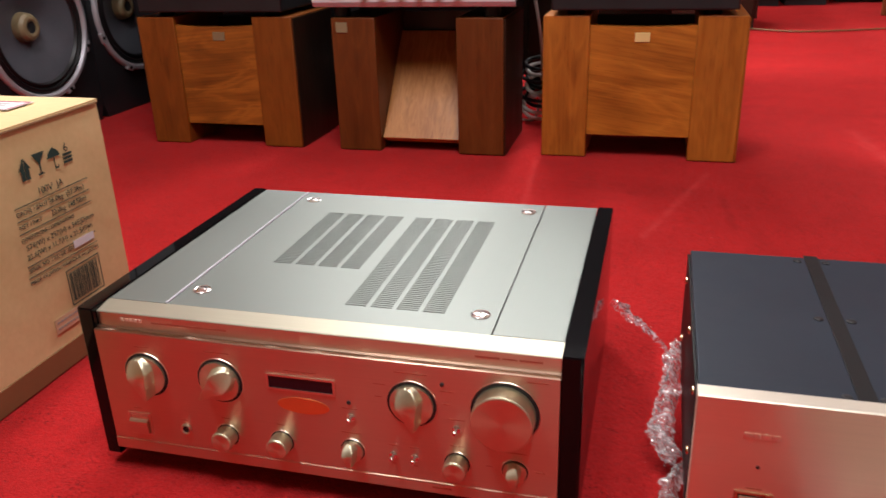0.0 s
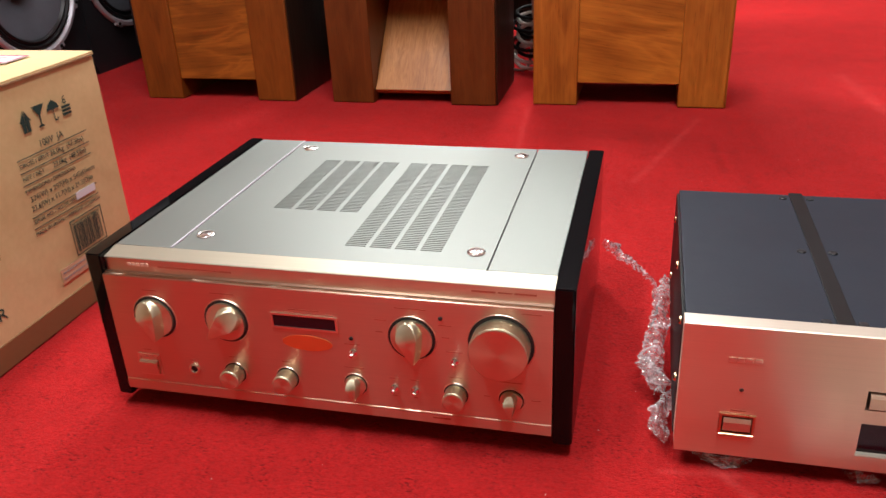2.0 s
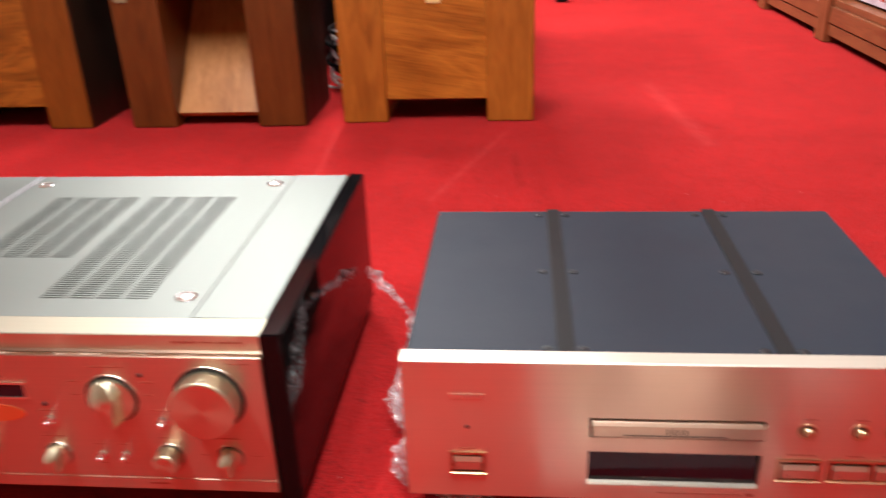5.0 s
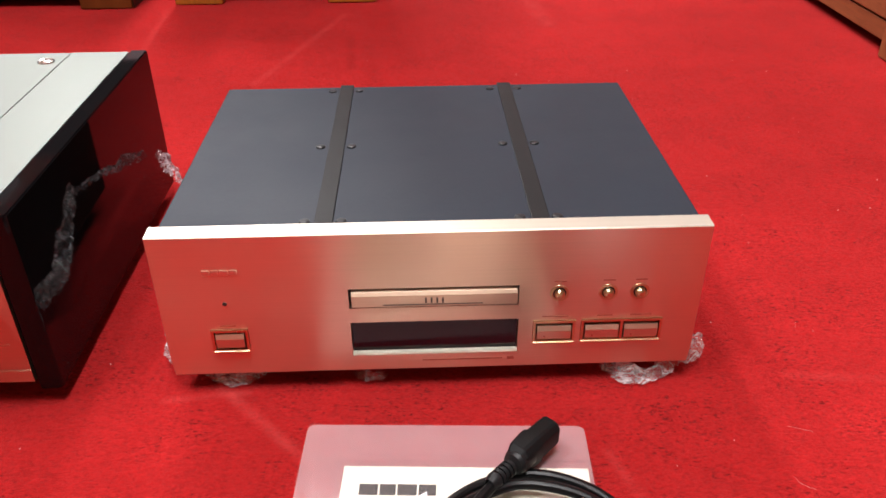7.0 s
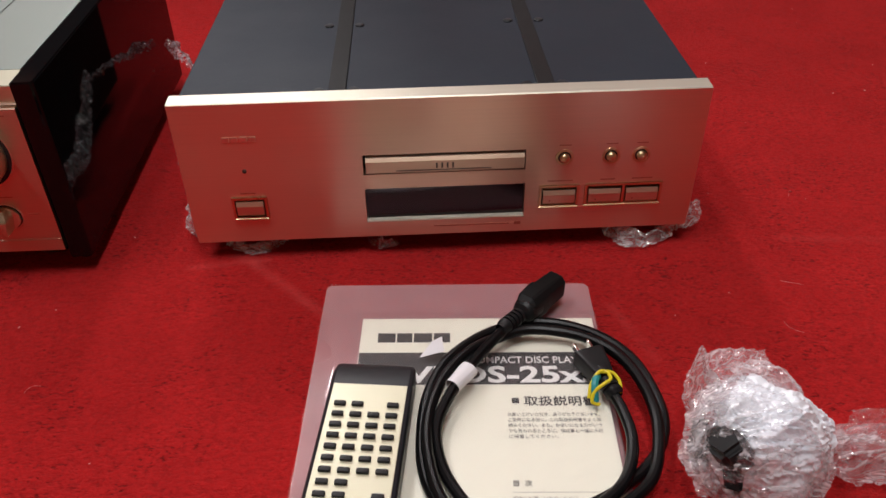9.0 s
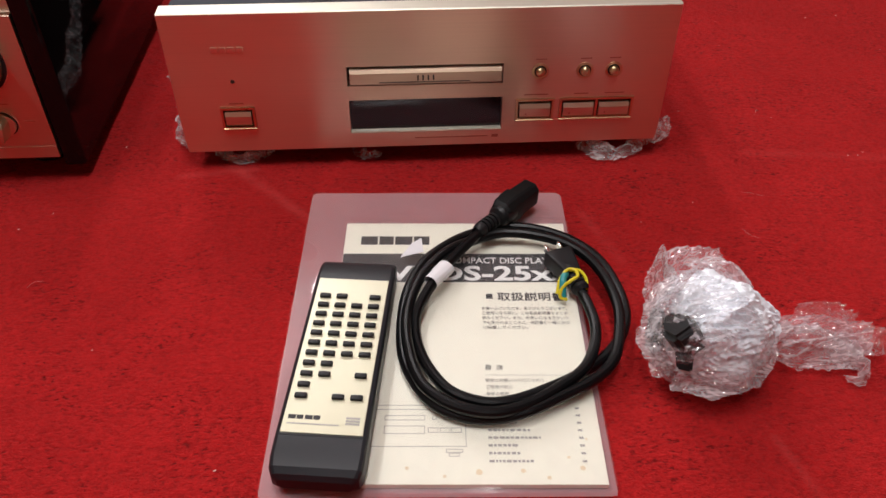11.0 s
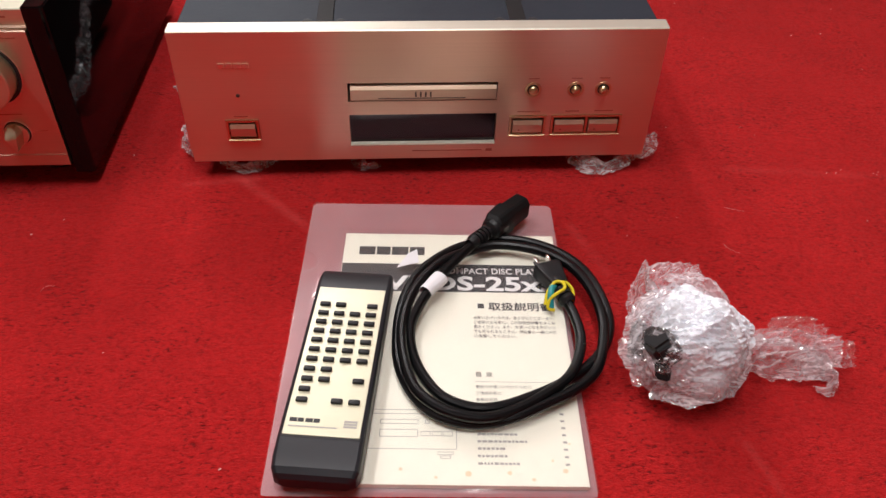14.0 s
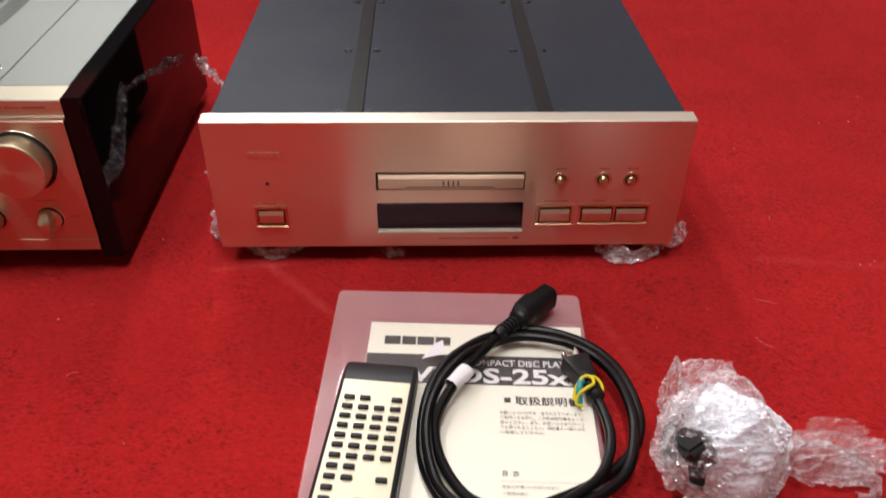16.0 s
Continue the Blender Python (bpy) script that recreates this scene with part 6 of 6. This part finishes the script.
def build_woofer_speaker(y, z, y0, y1, label):
    s = thing("woofer_cabinet", (-1.85, (y0 + y1) / 2, 0), label, "loudspeaker", "large woofer cabinets")
    face = -1.632
    part("cabinet", box(-2.08, y0, 0.0005, face - 0.052, y1, 0.98, 0.004), BLACK_CABINET, s, "black vinyl cabinet")
    baffle = bmesh.new()
    n = 64
    rings = []
    for depth in (-0.0515, 0.0):
        inner, outer = [], []
        for k in range(n):
            t = 2 * math.pi * k / n
            cy, cz = math.cos(t), math.sin(t)
            lim = [((y1 if cy > 0 else y0) - y) / cy if abs(cy) > 1e-6 else 9, ((0.98 if cz > 0 else 0.0005) - z) / cz if abs(cz) > 1e-6 else 9]
            r = min(lim)
            inner.append(baffle.verts.new((face + depth, y + 0.172 * cy, z + 0.172 * cz)))
            outer.append(baffle.verts.new((face + depth, y + r * cy, z + r * cz)))
        rings.append((inner, outer))
    (i0, o0), (i1, o1) = rings
    for k in range(n):
        q = (k + 1) % n
        baffle.faces.new((i1[k], o1[k], o1[q], i1[q]))
        baffle.faces.new((i0[k], i1[k], i1[q], i0[q]))
        baffle.faces.new((o0[k], o0[q], o1[q], o1[k]))
    bmesh.ops.recalc_face_normals(baffle, faces=baffle.faces[:])
    part("baffle", baffle, BLACK_CABINET, s, "black front board")
    m = Matrix.Translation((face, y, z)) @ pose(0, 0, 0, 0, 90, 0)
    part("basket", lathe([(0.190, 0), (0.190, 0.006), (0.186, 0.011), (0.178, 0.012), (0.174, 0.008), (0.170, 0.0005)], m, 64), BASKET, s, "cast grey metal speaker basket")
    prof = [(0.171, 0.003), (0.166, 0.008), (0.160, 0.009), (0.155, 0.004), (0.152, 0.007), (0.147, 0.008), (0.142, 0.000)]
    part("surround", lathe(prof, m, 64), PLASTIC, s, "black ribbed surround")
    cone = [(0.1425 - 0.0095 * k, 0.0005 - 0.0040 * k + 0.0006 * (k % 2)) for k in range(12)]
    part("cone", lathe(cone, m, 64), CONE, s, "dark grey paper cone")
    part("dust_cap", lathe([(0.040, -0.050), (0.038, -0.034), (0.036, -0.022), (0.030, -0.014), (0.022, -0.012), (0.016, -0.014), (0.014, -0.026), (0, -0.026)], m, 40), DUSTCAP, s, "amber dust cap with a dark centre")
    part("cap_centre", lathe([(0.0150, -0.0138), (0.0130, -0.0145), (0, -0.0150)], m, 28), SHADOW_BLACK, s)
    for k in range(8):
        a = radians(22.5 + 45 * k)
        bm = box(-0.016, -0.010, 0.0, 0.016, 0.010, 0.010, 0.002)
        bm.transform(m @ pose(0.186 * math.cos(a), 0.186 * math.sin(a), 0.001, 0, 0, math.degrees(a) + 90))
        lug = part("lug", bm, BASKET, s, "bolted basket lug")
        bm = lathe([(0.005, 0.010), (0.005, 0.013), (0, 0.013)], m @ pose(0.188 * math.cos(a), 0.188 * math.sin(a), 0.001), 12)
        part("bolt", bm, PLASTIC, lug)


build_woofer_speaker(1.235, 0.288, 1.020, 1.440, "black floor cabinet with a large exposed woofer")
build_woofer_speaker(1.658, 0.298, 1.445, 1.880, "black floor cabinet with a large exposed woofer")


def build_cables():
    bag = thing("cable_coil", (-0.35, 1.58, 0), "tangled black and white cables on the carpet behind stands", "cables")
    random.seed(11)
    for k in range(9):
        r = 0.035 + 0.02 * random.random()
        ph = random.uniform(0, 6.28)
        tilt = random.uniform(0.5, 1.2)
        pts = [(-0.350 + r * math.cos(ph + t) * 1.15, 1.58 + r * math.sin(ph + t) * 0.8, 0.012 + 0.03 * k * 0.55 + 0.022 * tilt * (1 + math.sin(t * 1.0 + ph))) for t in (0.55 * i for i in range(13))]
        part("cable", tube(pts, 0.005, 8, 5), WHITE_CABLE if k in (0, 1, 4, 7) else RUBBER, bag)
    lead = thing("speaker_cable", (-0.36, 1.56, 0), "thin pale cable hanging down behind the stands", "cable")
    part("cable", tube([(-0.376, 1.53, 0.42), (-0.366, 1.52, 0.34), (-0.352, 1.52, 0.26), (-0.346, 1.54, 0.18), (-0.35, 1.56, 0.09), (-0.37, 1.57, 0.006), (-0.45, 1.60, 0.005)], 0.004, 8, 6), WHITE_CABLE, lead)
    left = thing("speaker_cable", (-0.85, 1.5, 0), "thin pale cable behind the stands", "cable")
    part("cable", tube([(-0.90, 1.62, 0.24), (-0.862, 1.56, 0.19), (-0.846, 1.52, 0.15), (-0.835, 1.50, 0.08), (-0.82, 1.50, 0.006)], 0.004, 8, 6), WHITE_CABLE, left)
    floor_lead = thing("floor_cable", (0.7, 3.4, 0), "thin dark cable lying across the carpet", "cable")
    part("cable", tube([(0.30, 3.52, 0.006), (0.40, 3.45, 0.006), (0.54, 3.39, 0.006), (0.74, 3.43, 0.006), (0.90, 3.49, 0.006), (1.03, 3.52, 0.006)], 0.0040, 8, 8), BASE_BROWN, floor_lead)


build_cables()


# ---- racks along the side and at the far end ----
def build_side_rack(y0, y1, fill):
    s = thing("audio_rack", (1.3, (y0 + y1) / 2, 0), "low mahogany audio rack holding stereo components", "audio rack", "racks along the side")
    x = 1.035
    for a in (y0, y1 - 0.04):
        part("post", box(x - 0.006, a, 0.0, x + 0.06, a + 0.040, 0.86, 0.003), RACK_POST, s, "square mahogany post")
        part("post", box(x + 0.44, a, 0.0, x + 0.50, a + 0.040, 0.86, 0.003), RACK_POST, s)
    part("plinth_rail", box(x + 0.006, y0 + 0.040, 0.022, x + 0.030, y1 - 0.040, 0.055, 0.002), RACK_WOOD, s)
    part("drawer_front", box(x + 0.002, y0 + 0.040, 0.059, x + 0.030, y1 - 0.040, 0.108, 0.003), RACK_WOOD, s)
    part("bottom_shelf", box(x + 0.010, y0 + 0.040, 0.1085, x + 0.48, y1 - 0.040, 0.128, 0.002), RACK_WOOD, s)
    for z in (0.36, 0.60, 0.84):
        part("shelf", box(x + 0.004, y0 + 0.040, z, x + 0.48, y1 - 0.040, z + 0.022, 0.003), RACK_WOOD, s)
    part("back_panel", box(x + 0.485, y0 + 0.04, 0.03, x + 0.495, y1 - 0.04, 0.86), DARK_WOOD, s)
    c = thing("stereo_component", (1.3, (y0 + y1) / 2, 0.128), "black stereo component with a pale front on a rack shelf", "stereo component", "components in the racks")
    part("case", box(x + 0.06, y0 + 0.09, 0.140, x + 0.42, y1 - 0.09, 0.128 + fill, 0.002), STRAP, c)
    part("front_panel", box(x + 0.046, y0 + 0.085, 0.136, x + 0.0595, y1 - 0.085, 0.130 + fill, 0.002), STEEL_PANEL if fill > 0.12 else PLASTIC, c)
    for a in (y0 + 0.13, y1 - 0.13):
        part("foot", lathe([(0, 0), (0.018, 0), (0.018, 0.0125), (0, 0.0125)], Matrix.Translation((x + 0.1, a, 0.128)), 16), PLASTIC, c)
        part("foot", lathe([(0, 0), (0.018, 0), (0.018, 0.0125), (0, 0.0125)], Matrix.Translation((x + 0.36, a, 0.128)), 16), PLASTIC, c)
    for k in range(4):
        part("knob", lathe([(0.010, 0), (0.009, 0.014), (0, 0.014)], Matrix.Translation((x + 0.046, y0 + 0.16 + k * 0.09, 0.165)) @ pose(0, 0, 0, 0, -90, 0), 18), CHROME, c)


for k in range(5):
    build_side_rack(0.790 + 0.662 * k, 0.790 + 0.662 * (k + 1) - 0.004, (0.10, 0.14, 0.12, 0.15, 0.11)[k])


def build_far_rack(x0, x1, y, mat, label):
    s = thing("cabinet", ((x0 + x1) / 2, y + 0.2, 0), label, "cabinet")
    part("body", box(x0, y, 0.05, x1, y + 0.42, 0.90, 0.004), mat, s)
    part("plinth", box(x0 + 0.01, y + 0.02, 0.0, x1 - 0.01, y + 0.40, 0.05), SHADOW_BLACK, s)
    n = 2
    for i in range(n):
        a = x0 + 0.015 + i * (x1 - x0 - 0.03) / n
        part("door", box(a + 0.004, y - 0.014, 0.07, a + (x1 - x0 - 0.03) / n - 0.004, y - 0.001, 0.88, 0.003), mat, s)


build_far_rack(-1.60, -0.471, 1.62, BLACK_CABINET, "black cabinet standing close behind the speaker stands")
build_far_rack(-0.469, -0.02, 1.98, DARK_WOOD, "dark stained cabinet close behind the speaker stands")
build_far_rack(-0.62, 0.372, 3.47, DARK_WOOD, "dark stained cabinet standing behind the speakers")
build_far_rack(0.10, 0.60, 4.52, DARK_WOOD, "dark cabinet near the far wall")
build_far_rack(0.62, 0.86, 4.56, BROWN_UP, "red-brown cabinet near the far wall")
bm = box(0.255, 3.06, 0.0, 0.305, 3.12, 0.045, 0.006)
foot = thing("floor_spike_block", (0.28, 3.09, 0), "small dark block on the carpet", "block")
part("block", bm, STRAP, foot)
low = thing("low_shelf", (1.05, 4.86, 0), "low pale wooden shelf by the far wall", "shelf")
part("board", box(0.90, 4.70, 0.030, 2.4, 5.05, 0.060, 0.002), SKIRT, low)
part("support", box(0.94, 4.74, 0.0, 2.36, 5.00, 0.030), DARK_WOOD, low)


# ---- lint on the carpet ----
def build_lint():
    random.seed(21)
    bm = bmesh.new()
    for _ in range(130):
        x, y = random.uniform(-0.6, 0.85), random.uniform(-0.42, 0.9)
        if (-0.60 < x < -0.08 and -0.03 < y < 0.39) or (-0.02 < x < 0.46 and -0.03 < y < 0.36) or (0.09 < x < 0.57 and -0.39 < y < -0.03):
            continue
        s = random.uniform(0.0003, 0.0007)
        own = bmesh.new()
        bmesh.ops.create_icosphere(own, subdivisions=1, radius=s)
        join(bm, own, pose(x, y, 0.0010 + s * 0.4, 0, 0, random.uniform(0, 180)) @ Matrix.Diagonal((random.uniform(1, 2.6), 1, 0.6, 1)))
    for x, y in ((0.648, -0.009), (0.641, -0.014), (0.679, -0.016), (0.685, -0.014), (0.682, -0.018), (0.639, -0.090), (0.406, -0.104), (0.459, -0.079)):
        own = bmesh.new()
        bmesh.ops.create_icosphere(own, subdivisions=1, radius=0.0005)
        join(bm, own, pose(x, y, 0.0016, 0, 0, random.uniform(0, 180)) @ Matrix.Diagonal((random.uniform(1, 2.2), 1, 0.7, 1)))
    # pulled threads of pile
    for k in range(12):
        if k == 0:
            x, y, turn = 0.517, -0.069, -20
        elif k == 1:
            x, y, turn = 0.497, -0.124, -50
        else:
            x, y, turn = random.uniform(-0.15, 0.85), random.uniform(-0.42, 0.5), random.uniform(0, 360)
            if (x < -0.05 and y > -0.05) or (-0.03 < x < 0.47 and y > -0.05) or (0.09 < x < 0.57 and y < -0.03):
                continue
        n, bend = random.uniform(0.004, 0.010), random.uniform(-0.5, 0.5)
        bow = [pose(x, y, 0, 0, 0, turn) @ Vector((n * (u - 0.5) * 2, n * bend * (1 - (2 * u - 1) ** 2), 0.0016 + 0.0012 * math.sin(math.pi * u))) for u in (0, 0.33, 0.67, 1)]
        join(bm, tube([tuple(q) for q in bow], 0.00008, 4, 4))
    tagged(part("lint", bm, LINT), "tiny pale specks of lint scattered on the carpet", "lint", kind="stuff")


build_lint()
